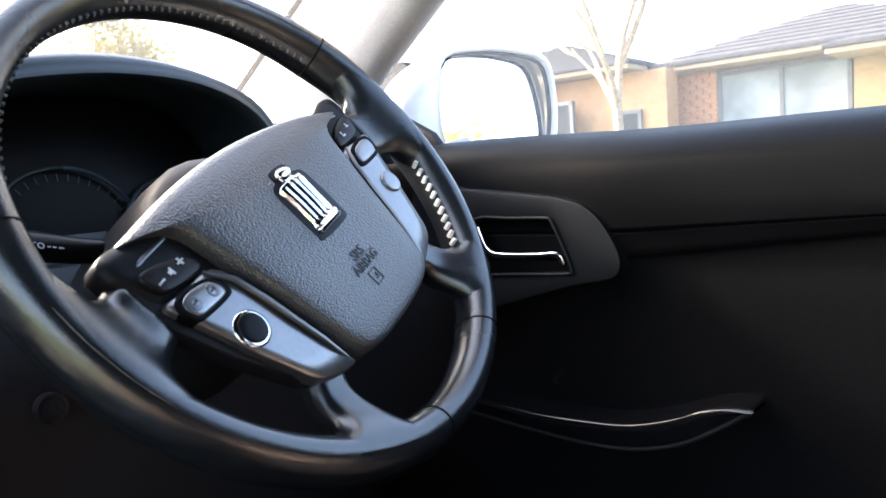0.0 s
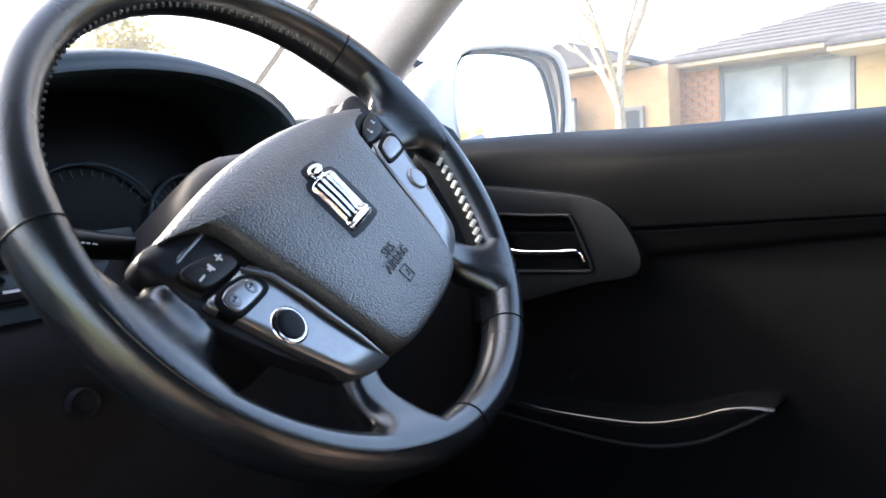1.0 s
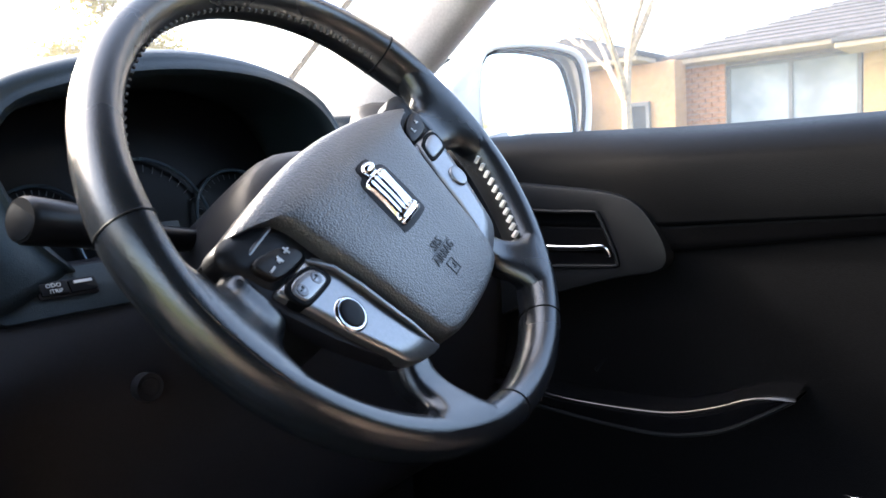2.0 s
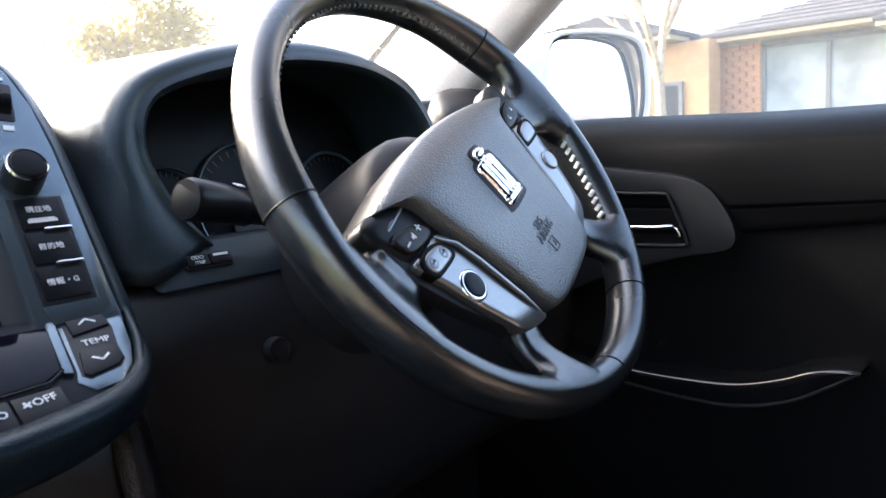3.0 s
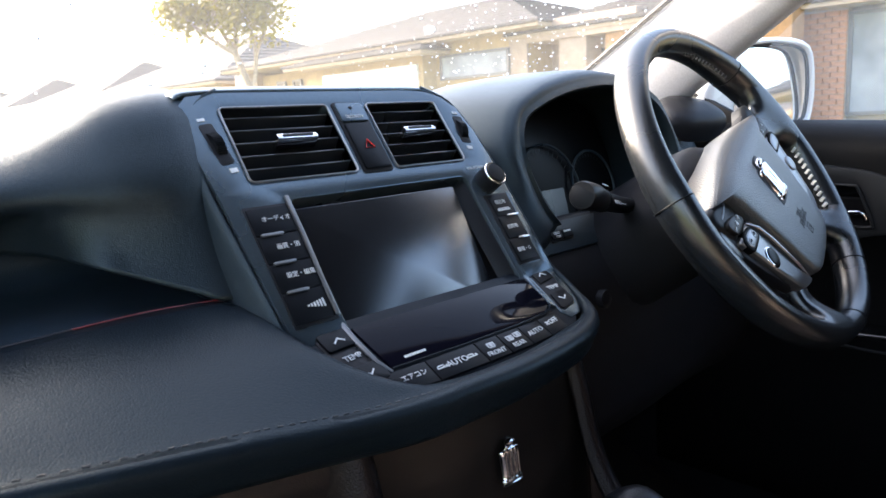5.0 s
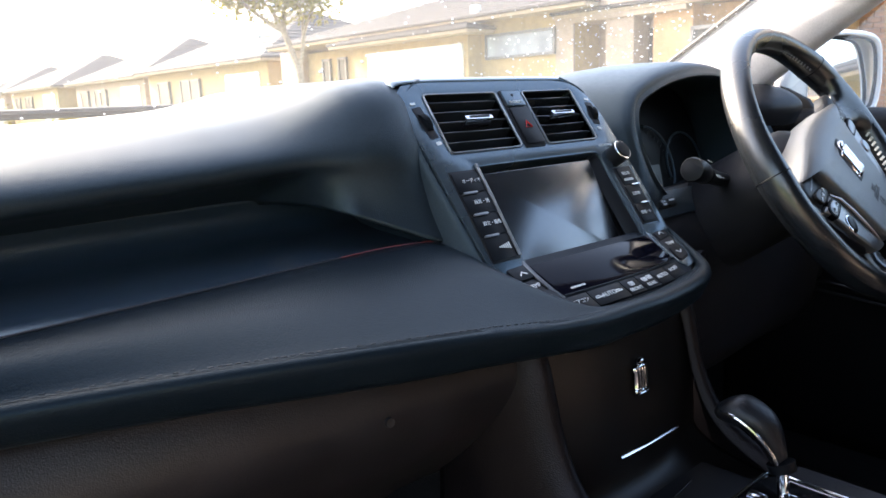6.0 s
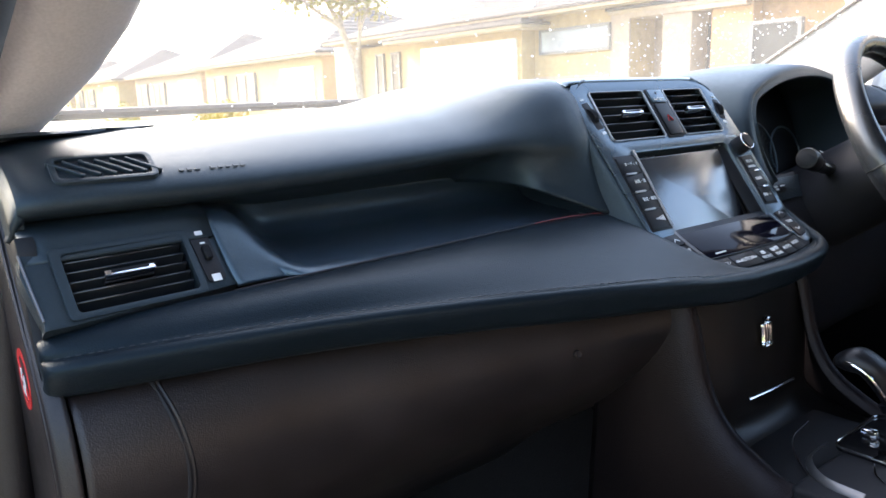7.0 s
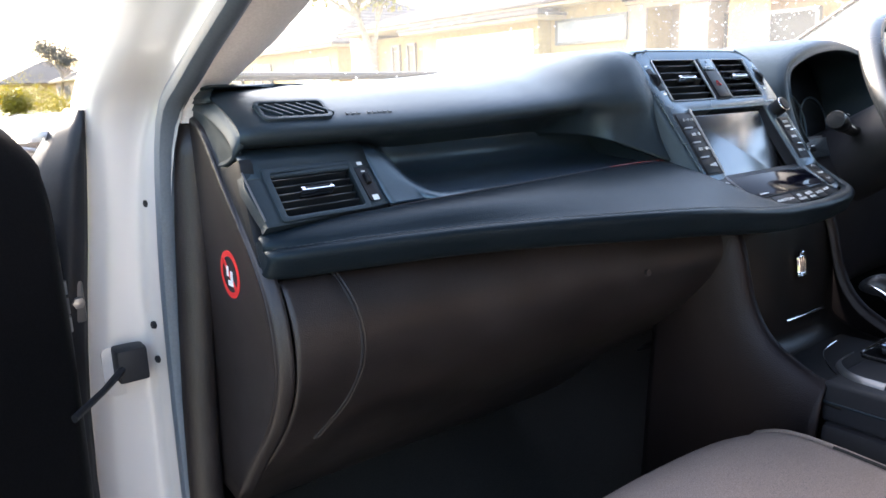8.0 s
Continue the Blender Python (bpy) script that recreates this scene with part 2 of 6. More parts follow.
def plate_mesh(outline, depth, m=None, bevel=0.0008, z=0.0, holes=()):
    """A plate with this outline (x, y), its face at z and its back at z - depth."""
    bm = bmesh.new()
    verts = [bm.verts.new((x, y, z - depth)) for x, y in outline]
    loops = [[bm.edges.new((verts[i], verts[(i + 1) % len(verts)])) for i in range(len(verts))]]
    for hole in holes:
        hv = [bm.verts.new((x, y, z - depth)) for x, y in hole]
        loops.append([bm.edges.new((hv[i], hv[(i + 1) % len(hv)])) for i in range(len(hv))])
    if holes:
        made = bmesh.ops.triangle_fill(bm, edges=[e for l in loops for e in l], use_beauty=True)
        faces = [f for f in made["geom"] if isinstance(f, bmesh.types.BMFace)]
    else:
        faces = [bm.faces.new(verts)]
    made = bmesh.ops.extrude_face_region(bm, geom=faces)
    top = [g for g in made["geom"] if isinstance(g, bmesh.types.BMVert)]
    bmesh.ops.translate(bm, verts=top, vec=(0, 0, depth))
    if bevel:
        tops = set(top)
        rim = [e for e in bm.edges if e.verts[0] in tops and e.verts[1] in tops and len(e.link_faces) == 2 and any(any(v not in tops for v in f.verts) for f in e.link_faces)]
        bmesh.ops.bevel(bm, geom=rim, offset=bevel, segments=2, affect="EDGES", profile=0.6)
    if m is not None:
        bmesh.ops.transform(bm, matrix=m, verts=bm.verts)
    return bm


def rounded(x0, y0, x1, y1, r, n=4):
    """A rectangle with round corners."""
    out = []
    for cx, cy, a in ((x1 - r, y1 - r, 0), (x0 + r, y1 - r, 90), (x0 + r, y0 + r, 180), (x1 - r, y0 + r, 270)):
        out += [(cx + r * math.cos(radians(a + 90 * k / n)), cy + r * math.sin(radians(a + 90 * k / n))) for k in range(n + 1)]
    return out


def disc(x, y, r, n=24):
    return [(x + r * math.cos(2 * math.pi * k / n), y + r * math.sin(2 * math.pi * k / n)) for k in range(n)]


def words(text, size, m, mat, parent, name="lettering", thick=0.0002, centre=True, bold=0.0):
    """Raised print with the built-in font, on the plane of m."""
    data = bpy.data.curves.new(name, "FONT")
    data.body, data.size, data.extrude, data.resolution_u, data.offset = text, size, thick, 2, bold
    if centre:
        data.align_x, data.align_y = "CENTER", "CENTER"
    data.materials.append(mat)
    ob = new(name, data)
    ob.matrix_basis = m
    return hang(ob, parent)


def bars(rects, m, mat, parent, name="print_mark", thick=0.0003):
    """Unreadable print as plain bars (x0, y0, x1, y1)."""
    bm = bmesh.new()
    for x0, y0, x1, y1 in rects:
        bmesh.ops.create_cube(bm, size=1.0, matrix=Matrix.Translation(((x0 + x1) / 2, (y0 + y1) / 2, 0)) @ Matrix.Diagonal((x1 - x0, y1 - y0, thick * 2, 1)))
    bmesh.ops.transform(bm, matrix=m, verts=bm.verts)
    return tagged(part(name, bm, mat, parent, smooth=False), kind="stuff")


def dome_mesh(outline, profile, depth, m, back=None):
    """A cushion over an outline: rings of it, scaled about its middle to each height of the profile."""
    cx = sum(p[0] for p in outline) / len(outline)
    cy = sum(p[1] for p in outline) / len(outline)
    rows = [[(cx + (x - cx) * (back or 1), cy + (y - cy) * (back or 1), profile[0][1] - depth) for x, y in outline]]
    rows += [[(cx + (x - cx) * s, cy + (y - cy) * s, z) for x, y in outline] for s, z in profile]
    bm = grid_mesh(rows, close_v=True)
    bm.verts.ensure_lookup_table()
    last = bm.verts[-len(outline):]
    bm.faces.new(last)
    bmesh.ops.transform(bm, matrix=m, verts=bm.verts)
    return bm


def smooth_outline(points, n=4):
    return [(p.x, p.y) for p in spline([(x, y, 0) for x, y in points], n, True)]

# ---- the street ----
def ground_sheet():
    bm = bmesh.new()
    xs = [-400, -60, -12, -3.2, -3.0, -1.15, -1.0, 6.2, 6.35, 8.0, 9.4, 11.4, 30, 400]
    zs = [0.1, 0.12, 0.13, 0.12, 0.12, 0.11, -0.0, -0.0, 0.11, 0.12, 0.12, 0.14, 0.14, 0.1]
    ys = [-400, -60, -20, 0, 20, 60, 400]
    v = [[bm.verts.new((x, y, z)) for y in ys] for x, z in zip(xs, zs)]
    for i in range(len(xs) - 1):
        for j in range(len(ys) - 1):
            f = bm.faces.new((v[i][j], v[i + 1][j], v[i + 1][j + 1], v[i][j + 1]))
            f.material_index = 1 if xs[i] == -1.0 else 2 if xs[i] in (-3.0, -1.15, 6.2, 8.0) else 0
    ob = part("ground", bm, GRASS, None, smooth=False)
    ob.data.materials.append(ASPHALT)
    ob.data.materials.append(CONCRETE)
    tagged(ob, "suburban street with asphalt, concrete kerbs and grass verges", "ground", kind="structure")


ground_sheet()


def slab(name, lo, hi, mat, parent, bevel=0.01, label=""):
    size = [b - a for a, b in zip(lo, hi)]
    mid = [(a + b) / 2 for a, b in zip(lo, hi)]
    return part(name, box_mesh(size, bevel, 1, mid), mat, parent, label, sharp=30)


def hip_roof(name, x0, x1, y0, y1, z, rise, parent, over=0.45, rows=14):
    """A hipped roof with courses of tiles as real steps."""
    bm = bmesh.new()
    a, b, c, d = x0 - over, x1 + over, y0 - over, y1 + over
    run = min(b - a, d - c) / 2
    levels = [(0.0, -0.01)]
    for k in range(rows):
        levels += [(k / rows, 0.03), ((k + 1) / rows, 0.0)]
    rings = []
    for f, up in levels:
        s, h = run * f * 0.999, z + rise * f + up
        rings.append([(a + s, c + s, h), (b - s, c + s, h), (b - s, d - s, h), (a + s, d - s, h)])
    bm.free()
    bm = grid_mesh(rings, close_v=True, caps=True)
    roof = part(name, bm, TILE, parent, smooth=False)
    slab("fascia", (a - 0.02, c - 0.02, z - 0.13), (b + 0.02, d + 0.02, z - 0.05), TIMBER, parent)
    slab("gutter", (a - 0.06, c - 0.06, z - 0.055), (b + 0.06, d + 0.06, z + 0.012), TILE, parent)
    return roof


def street_window(parent, x, y0, y1, z0, z1, mullions=1, mat=None):
    """A window in a wall that faces -x: frame, panes and sill."""
    w = part("window", plate_mesh([(y0, z0), (y1, z0), (y1, z1), (y0, z1)], 0.06, frame_of((x, 0, 0), (0, 1, 0), (0, 0, 1)) @ Matrix.Rotation(0, 4, "X"), 0.0), mat or CURTAIN, parent, smooth=False)
    cells = mullions + 1
    for k in range(cells + 1):
        y = y0 + (y1 - y0) * k / cells
        slab("frame", (x - 0.09, y - 0.03, z0), (x + 0.02, y + 0.03, z1), WINFRAME, w, 0)
    for z in (z0, z1):
        slab("frame", (x - 0.09, y0 - 0.03, z - 0.03), (x + 0.02, y1 + 0.03, z + 0.03), WINFRAME, w, 0)
    return w


def brick_house():
    h = thing("house", "single-storey orange brick house with grey tiled hip roof", "house", at=(12.6, 2, 0.13))
    slab("wall", (12.6, -9.0, 0.1), (22, 2.0, 2.3), RENDER_CREAM, h)
    slab("wall", (12.75, 2.0, 0.1), (22, 4.66, 2.42), MORTAR, h)
    slab("wall", (12.6, 4.0, 0.1), (12.74, 4.66, 2.42), MORTAR, h)
    street_window(h, 12.72, 2.06, 3.97, 0.75, 2.3, 1)
    hip_roof("roof", 12.6, 22, 0.45, 4.52, 2.53, 0.88, h, rows=9)
    hip_roof("roof", 12.1, 19, -9.0, 1.73, 2.40, 1.3, h)
    slab("wall", (12.1, -6.0, 0.1), (12.6, 1.0, 2.28), RENDER_CREAM, h)
    # courses of bricks on the corner beside the window
    data = mesh_of(box_mesh((0.05, 0.21, 0.076), 0.004, 1), "brick", BRICK, False)
    for row in range(26):
        for y, part_of in ((4.055, 0.48), (4.22, 1), (4.44, 1), (4.605, 0.48)) if row % 2 else ((4.11, 1), (4.33, 1), (4.55, 1)):
            ob = hang(new("brick", data), h)
            ob.location = (12.59, y, 0.16 + 0.0865 * row)
            ob.scale = (1, part_of, 1)
    return h


brick_house()


def yellow_house():
    h = thing("house", "cream rendered house with brown porch and white garage door", "house", at=(11.5, 12, 0.13))
    slab("wall", (12.3, 6.9, 0.1), (20, 9.5, 2.75), RENDER_BROWN, h)
    slab("wall", (11.8, 4.55, 0.1), (12.3, 6.95, 2.45), RENDER_ORANGE, h)
    slab("wall", (11.5, 6.95, 0.1), (12.3, 7.74, 2.5), RENDER_ORANGE, h)
    slab("wall", (11.4, 9.46, 0.1), (20, 12.1, 2.75), RENDER_CREAM, h)
    slab("wall", (11.38, 9.46, 0.1), (11.44, 9.93, 2.7), RENDER_BROWN, h)
    slab("wall", (11.0, 12.1, 0.1), (20, 16.5, 2.45), RENDER_CREAM, h)
    slab("wall", (11.8, 16.5, 0.1), (20, 20.1, 2.5), RENDER_CREAM, h)
    slab("wall", (11.6, 20.08, 0.1), (14, 21.4, 2.6), RENDER_BROWN, h)
    slab("porch_recess", (12.2, 8.7, 0.1), (12.29, 9.46, 2.37), RENDER_BROWN, h, 0)
    slab("porch_beam", (11.35, 7.0, 2.37), (12.4, 9.5, 2.75), RENDER_BROWN, h)
    slab("porch_post", (11.4, 8.08, 0.1), (11.95, 8.71, 2.37), RENDER_BROWN, h)
    slab("door", (11.9, 7.74, 0.1), (11.98, 8.08, 2.16), DARKWIN, h, 0)
    slab("wall_band", (11.36, 9.94, 1.22), (11.42, 12.1, 1.34), RENDER_BROWN, h, 0)
    slab("flue", (11.2, 12.0, 2.5), (11.35, 12.2, 3.0), WHITE, h)
    door = slab("garage_door", (10.94, 12.25, 0.12), (11.02, 15.8, 2.2), WHITE, h, 0.01)
    for k in range(1, 4):
        slab("panel_joint", (10.93, 12.3, 0.12 + 0.52 * k), (10.945, 15.75, 0.14 + 0.52 * k), WINFRAME, door, 0)
    street_window(h, 11.42, 9.94, 11.87, 1.84, 2.32, 0)
    street_window(h, 11.52, 6.1, 6.93, 1.0, 2.05, 0, DARKWIN)
    street_window(h, 11.82, 5.0, 5.35, 1.1, 1.8, 0, DARKWIN)
    for y in (17.97, 18.8):
        street_window(h, 11.82, y, y + 0.38, 0.9, 2.25, 0, DARKWIN)
    hip_roof("roof", 11.4, 20, 9.3, 20.5, 2.75, 1.45, h)
    hip_roof("roof", 11.0, 15.5, 12.1, 16.5, 2.5, 0.8, h)
    hip_roof("roof", 11.8, 20, 5.45, 9.5, 2.6, 0.85, h)
    return h


yellow_house()


def far_house(y, wide, wall_mat, x=12.0, high=2.5):
    h = thing("house", "distant pale rendered house with tiled roof", "house", "houses along the street", at=(x, y, 0.13))
    slab("wall", (x, y, 0.1), (x + 9, y + wide, high), wall_mat, h)
    slab("garage_door", (x - 0.06, y + 0.6, 0.12), (x + 0.02, y + 3.2, 2.15), WHITE, h, 0.01)
    street_window(h, x - 0.02, y + wide * 0.5, y + wide * 0.5 + 1.8, 0.8, 2.1, 1, DARKWIN)
    street_window(h, x - 0.02, y + wide * 0.78, y + wide * 0.78 + 1.2, 0.8, 2.1, 0, DARKWIN)
    hip_roof("roof", x, x + 9, y, y + wide, high + 0.1, 2.2, h)
    return h


far_house(-25, 11, RENDER_CREAM)
far_house(23, 11, RENDER_CREAM)
far_house(36, 11, RENDER_BROWN, 12.5)
far_house(49, 12, RENDER_CREAM)
far_house(63, 12, RENDER_BROWN)
far_house(78, 14, RENDER_CREAM, 8.0)
far_house(95, 14, RENDER_CREAM, -6.0)
far_house(100, 14, RENDER_BROWN, -24.0)


def tree(x, y, high, spread, leaves, mat, seed, label, bare=False, base=0.35, clear=0.0, size=1.0, branch=1.0):
    rng = random.Random(seed)
    t = thing("tree", label, "tree", at=(x, y, 0.13))
    bm = bmesh.new()
    tips = []

    def limb(p, way, length, radius, depth):
        pts = [Vector(p)]
        for k in range(4):
            way = (way + Vector((rng.uniform(-0.2, 0.2), rng.uniform(-0.2, 0.2), rng.uniform(-0.05, 0.15)))).normalized()
            pts.append(pts[-1] + way * length / 4)
        piece = tube_mesh(pts, [radius * (1 - 0.15 * k) for k in range(5)], 7)
        data = bpy.data.meshes.new("piece")
        piece.to_mesh(data)
        piece.free()
        bm.from_mesh(data)
        bpy.data.meshes.remove(data)
        tips.extend(pts[2:])
        if depth:
            for k in range(4 if depth > 1 else 3):
                a = rng.uniform(0, 6.28)
                side = (way + 0.9 * Vector((math.cos(a), math.sin(a), rng.uniform(0.0, 0.6)))).normalized()
                limb(pts[rng.choice((2, 3, 4))], side, length * branch * rng.uniform(0.55, 0.75), radius * 0.5, depth - 1)

    limb((x, y, 0.1), Vector((0, 0, 1)), high * base, high * 0.022, 3)
    part("trunk", bm, BARK, t)
    if not bare:
        verts, faces = [], []
        for k in range(leaves):
            c = rng.choice(tips) + Vector((rng.gauss(0, spread), rng.gauss(0, spread), rng.gauss(0, spread * 0.8)))
            if c.z < clear + rng.uniform(-0.4, 0.4):
                continue
            u = Vector((rng.uniform(-1, 1), rng.uniform(-1, 1), rng.uniform(-1, 1))).normalized()
            w = u.orthogonal().normalized()
            s = rng.uniform(0.05, 0.13) * size
            n = len(verts)
            verts += [c - u * s, c + w * s * 0.5, c + u * s, c - w * s * 0.5]
            faces.append((n, n + 1, n + 2, n + 3))
        data = bpy.data.meshes.new("crown")
        data.from_pydata([tuple(v) for v in verts], [], faces)
        data.materials.append(mat)
        hang(new("crown", data), t)
    return t


tree(8.0, 14.0, 5.2, 0.32, 14000, LEAF, 3, "yellow-green street tree in leaf on the verge", base=0.64, clear=2.95, size=0.75, branch=0.62)
tree(8.6, 3.92, 4.6, 0.3, 0, LEAF, 6, "slender bare young street tree on the verge", bare=True, base=0.45)
tree(11.8, 71.0, 8.4, 0.55, 9000, LEAF_DARK, 8, "large dark round tree far down the street", clear=4.0)
tree(6.6, 60.0, 2.6, 0.5, 6000, LEAF, 11, "bright yellow-green bush tree down the street", base=0.2)
tree(-5.0, -14.0, 7.0, 0.6, 6000, LEAF, 13, "yellow-green tree behind the car on the verge")
tree(9.4, -12.5, 5.2, 0.35, 1500, LEAF, 19, "yellow-green verge tree behind the car beside the road")
tree(16.0, -26.0, 6.0, 0.6, 7000, LEAF, 17, "yellow-green tree behind the car across the street")


def shrubs(name, spots, mat, label, seed):
    rng = random.Random(seed)
    verts, faces = [], []
    for x, y, r in spots:
        for k in range(700):
            a, b = rng.uniform(0, 6.28), rng.random()
            c = Vector((x + r * math.cos(a) * b, y + r * math.sin(a) * b, 0.13 + r * 1.1 * rng.random() * (1 - b * b * 0.7)))
            u = Vector((rng.uniform(-1, 1), rng.uniform(-1, 1), rng.uniform(-1, 1))).normalized()
            w = u.orthogonal().normalized()
            n = len(verts)
            verts += [c - u * 0.07, c + w * 0.04, c + u * 0.07, c - w * 0.04]
            faces.append((n, n + 1, n + 2, n + 3))
    data = bpy.data.meshes.new(name)
    data.from_pydata([tuple(v) for v in verts], [], faces)
    data.materials.append(mat)
    tagged(new(name, data), label, "shrubs", kind="stuff")


shrubs("shrubs", [(10.6, 17.2, 0.8), (10.7, 18.6, 0.7), (10.5, 28, 0.9), (10.8, 31, 0.8), (11, 45, 1.0), (9, 58, 1.1), (7.6, 66, 3.4), (8.2, 61, 1.9), (9.6, 63, 1.7), (5.2, 66, 1.8), (11.2, 60, 1.6), (3, 80, 1.4), (-4, 88, 1.5)], LEAF, "low yellow-green garden shrubs before the houses", 21)

# ---- the car's shell ----
def mx(x):
    """The mirror image of x about the car's middle."""
    return 2 * X0 - x


def base_y(x):
    """How far ahead the windscreen's foot lies."""
    return 0.955 - 0.5 * (x - X0) ** 2


floor_ob = part("floor", grid_mesh([[(x, y, 0.34 + 0.8 * max(0, y - 0.45) ** 2) for y in [-1.6 + 0.1 * k for k in range(27)]] for x in [-0.70 + 0.1 * k for k in range(16)]]), CARPET, None)
tagged(floor_ob, "dark carpeted car floor and footwells", "floor", kind="structure")
mod = floor_ob.modifiers.new("thickness", "SOLIDIFY")
mod.thickness = 0.02


def wall(name, lo, hi, mat, label):
    size = [b - a for a, b in zip(lo, hi)]
    mid = [(a + b) / 2 for a, b in zip(lo, hi)]
    return tagged(part(name, box_mesh(size, 0.004, 1, mid), mat, None, sharp=30), label, "wall", kind="structure")


wall("wall_firewall", (-0.72, 0.98, 0.3), (0.74, 1.02, 0.99), CARPET, "black carpeted bulkhead ahead of the footwells")
# unseen windowless walls, added to shut light out of the cabin's rear
wall("wall_rear", (-0.70, -1.62, 0.3), (0.72, -1.58, 1.37), BROWN, "dark solid back wall of the cabin, unseen, added to keep light out")
wall("wall_sill_rear", (-0.74, -1.6, 0.3), (-0.66, -0.75, 1.47), BROWN, "dark solid rear side of the cabin, unseen, added to keep light out")
wall("wall_post", (-0.80, -0.78, 0.3), (-0.70, -0.62, 1.36), BODY_SHADED, "white post behind the open door")
wall("wall_kick_panel", (-0.700, 0.72, 0.3), (-0.685, 1.0, 1.0), BLACK, "black side wall of the footwell")
wall("wall_kick_panel_right", (0.752, 0.60, 0.3), (0.768, 1.0, 0.975), BLACK, "black side wall of the driver's footwell")
wall("wall_sill", (0.755, -0.5, 0.28), (0.80, 0.62, 0.42), BLACK, "black door sill")
# out of view as well: blocks light from the right rear
wall("wall_rear_door", (0.69, -1.6, 0.3), (0.79, -0.42, 1.42), DASH, "dark solid rear door side, unseen, added to keep light out")

roof = skin("ceiling", [[(x, 0.37 - 0.12 * abs(x - X0), 1.288), (x, 0.25 - 0.12 * abs(x - X0), 1.345), (x, 0.14 - 0.12 * abs(x - X0), 1.405), (x, -0.35, 1.50), (x, -1.0, 1.48), (x, -1.6, 1.35)] for x in (-0.64, -0.4, X0, 0.43, 0.667)], HEADLINER, None, thick=0.03)
tagged(roof, "dark headliner under the car's roof", "ceiling", kind="structure")


def a_pillar(side):
    f = (lambda x: x) if side > 0 else mx
    t = thing("pillar_trim", "light grey plastic windscreen pillar trim", "pillar", "windscreen pillars", kind="structure", at=(f(0.68), 0.6, 1.05))
    rows = []
    for k, w in ((-0.2, 0.10), (0, 0.092), (0.5, 0.075), (1.0, 0.065), (1.6, 0.06)):
        y, z, x = 0.735 - 0.42 * k, 1.045 + 0.245 * k, 0.668 - 0.03 * k
        rows.append([(f(x - 0.012), y + 0.02, z + 0.02), (f(x - 0.02), y - w * 0.45, z - w * 0.30), (f(x + 0.005), y - w, z - w * 0.72), (f(x + 0.05), y - w * 0.8, z - w * 0.5), (f(x + 0.05), y + 0.02, z + 0.03)])
    if side < 0:
        rows = [[(-0.655, 0.70, 0.984), (-0.662, 0.66, 0.984), (-0.672, 0.643, 0.984), (-0.686, 0.640, 0.984), (-0.697, 0.648, 0.984), (-0.70, 0.70, 0.984)],
                [(-0.640, 0.72, 1.03), (-0.640, 0.69, 1.022), (-0.640, 0.655, 1.018), (-0.668, 0.625, 1.018), (-0.692, 0.627, 1.018), (-0.70, 0.70, 1.03)],
                [(-0.622, 0.61, 1.13), (-0.600, 0.585, 1.115), (-0.585, 0.56, 1.096), (-0.62, 0.54, 1.085), (-0.664, 0.543, 1.088), (-0.68, 0.61, 1.13)]]
        for k in (1.0, 1.6):
            g = Vector((-0.641 + 0.03 * k, 0.735 - 0.42 * k, 1.045 + 0.245 * k))
            rows.append([g + Vector(q) for q in ((0.006, 0.02, 0.02), (0.028, 0.0, -0.012), (0.05, -0.02, -0.04), (0.004, -0.035, -0.056), (-0.044, -0.036, -0.046), (-0.05, 0.02, 0.03))])
    skin("trim", rows, TRIM_LIGHT, t, n=3, m=3, closed=True, caps=True)
    line = [(f(0.652 - 0.03 * k), 0.765 - 0.42 * k, 1.062 + 0.245 * k) for k in (-0.2, 0.4, 0.8, 1.2, 1.6)]
    part("gasket", tube_mesh(spline(line, 3), 0.0045, 8), BLACK, t, "black windscreen rubber")
    return t


a_pillar(1)
a_pillar(-1)


def glass_at(x, s):
    """A place on the windscreen: s from 0 at the foot to 2 at the roof."""
    y = base_y(x) - 0.405 * s - 0.15 * (x - X0) ** 2 * s
    return Vector((x, y, 1.01 + 0.205 * s - 0.015 * s * s * 0.5))


windscreen = part("window_windscreen", grid_mesh([[glass_at(x, s / 6) for s in range(13)] for x in [-0.64 + 1.307 * k / 16 for k in range(17)]]), HAZY, None)
windscreen.visible_shadow = False
tagged(windscreen, "clear windscreen speckled with dried water spots", "windscreen", kind="structure")

rng = random.Random(4)
bm = bmesh.new()
for k in range(620):
    if k < 430:
        x, s = rng.gauss(0.36, 0.12), rng.uniform(0.02, 0.7)
    else:
        x, s = rng.uniform(-0.6, 0.58), rng.uniform(0.0, 0.7)
    if not -0.6 < x < 0.62:
        continue
    r = 0.0006 + 0.0016 * rng.random() ** 2
    bmesh.ops.create_icosphere(bm, subdivisions=1, radius=r, matrix=Matrix.Translation(glass_at(x, s) - Vector((0, 0.0005, 0.001))) @ Matrix.Diagonal((1, 1, 0.7, 1)))
tagged(part("water_drops", bm, DROP, None), "small pale water drops scattered on the windscreen", "water drops", kind="stuff")

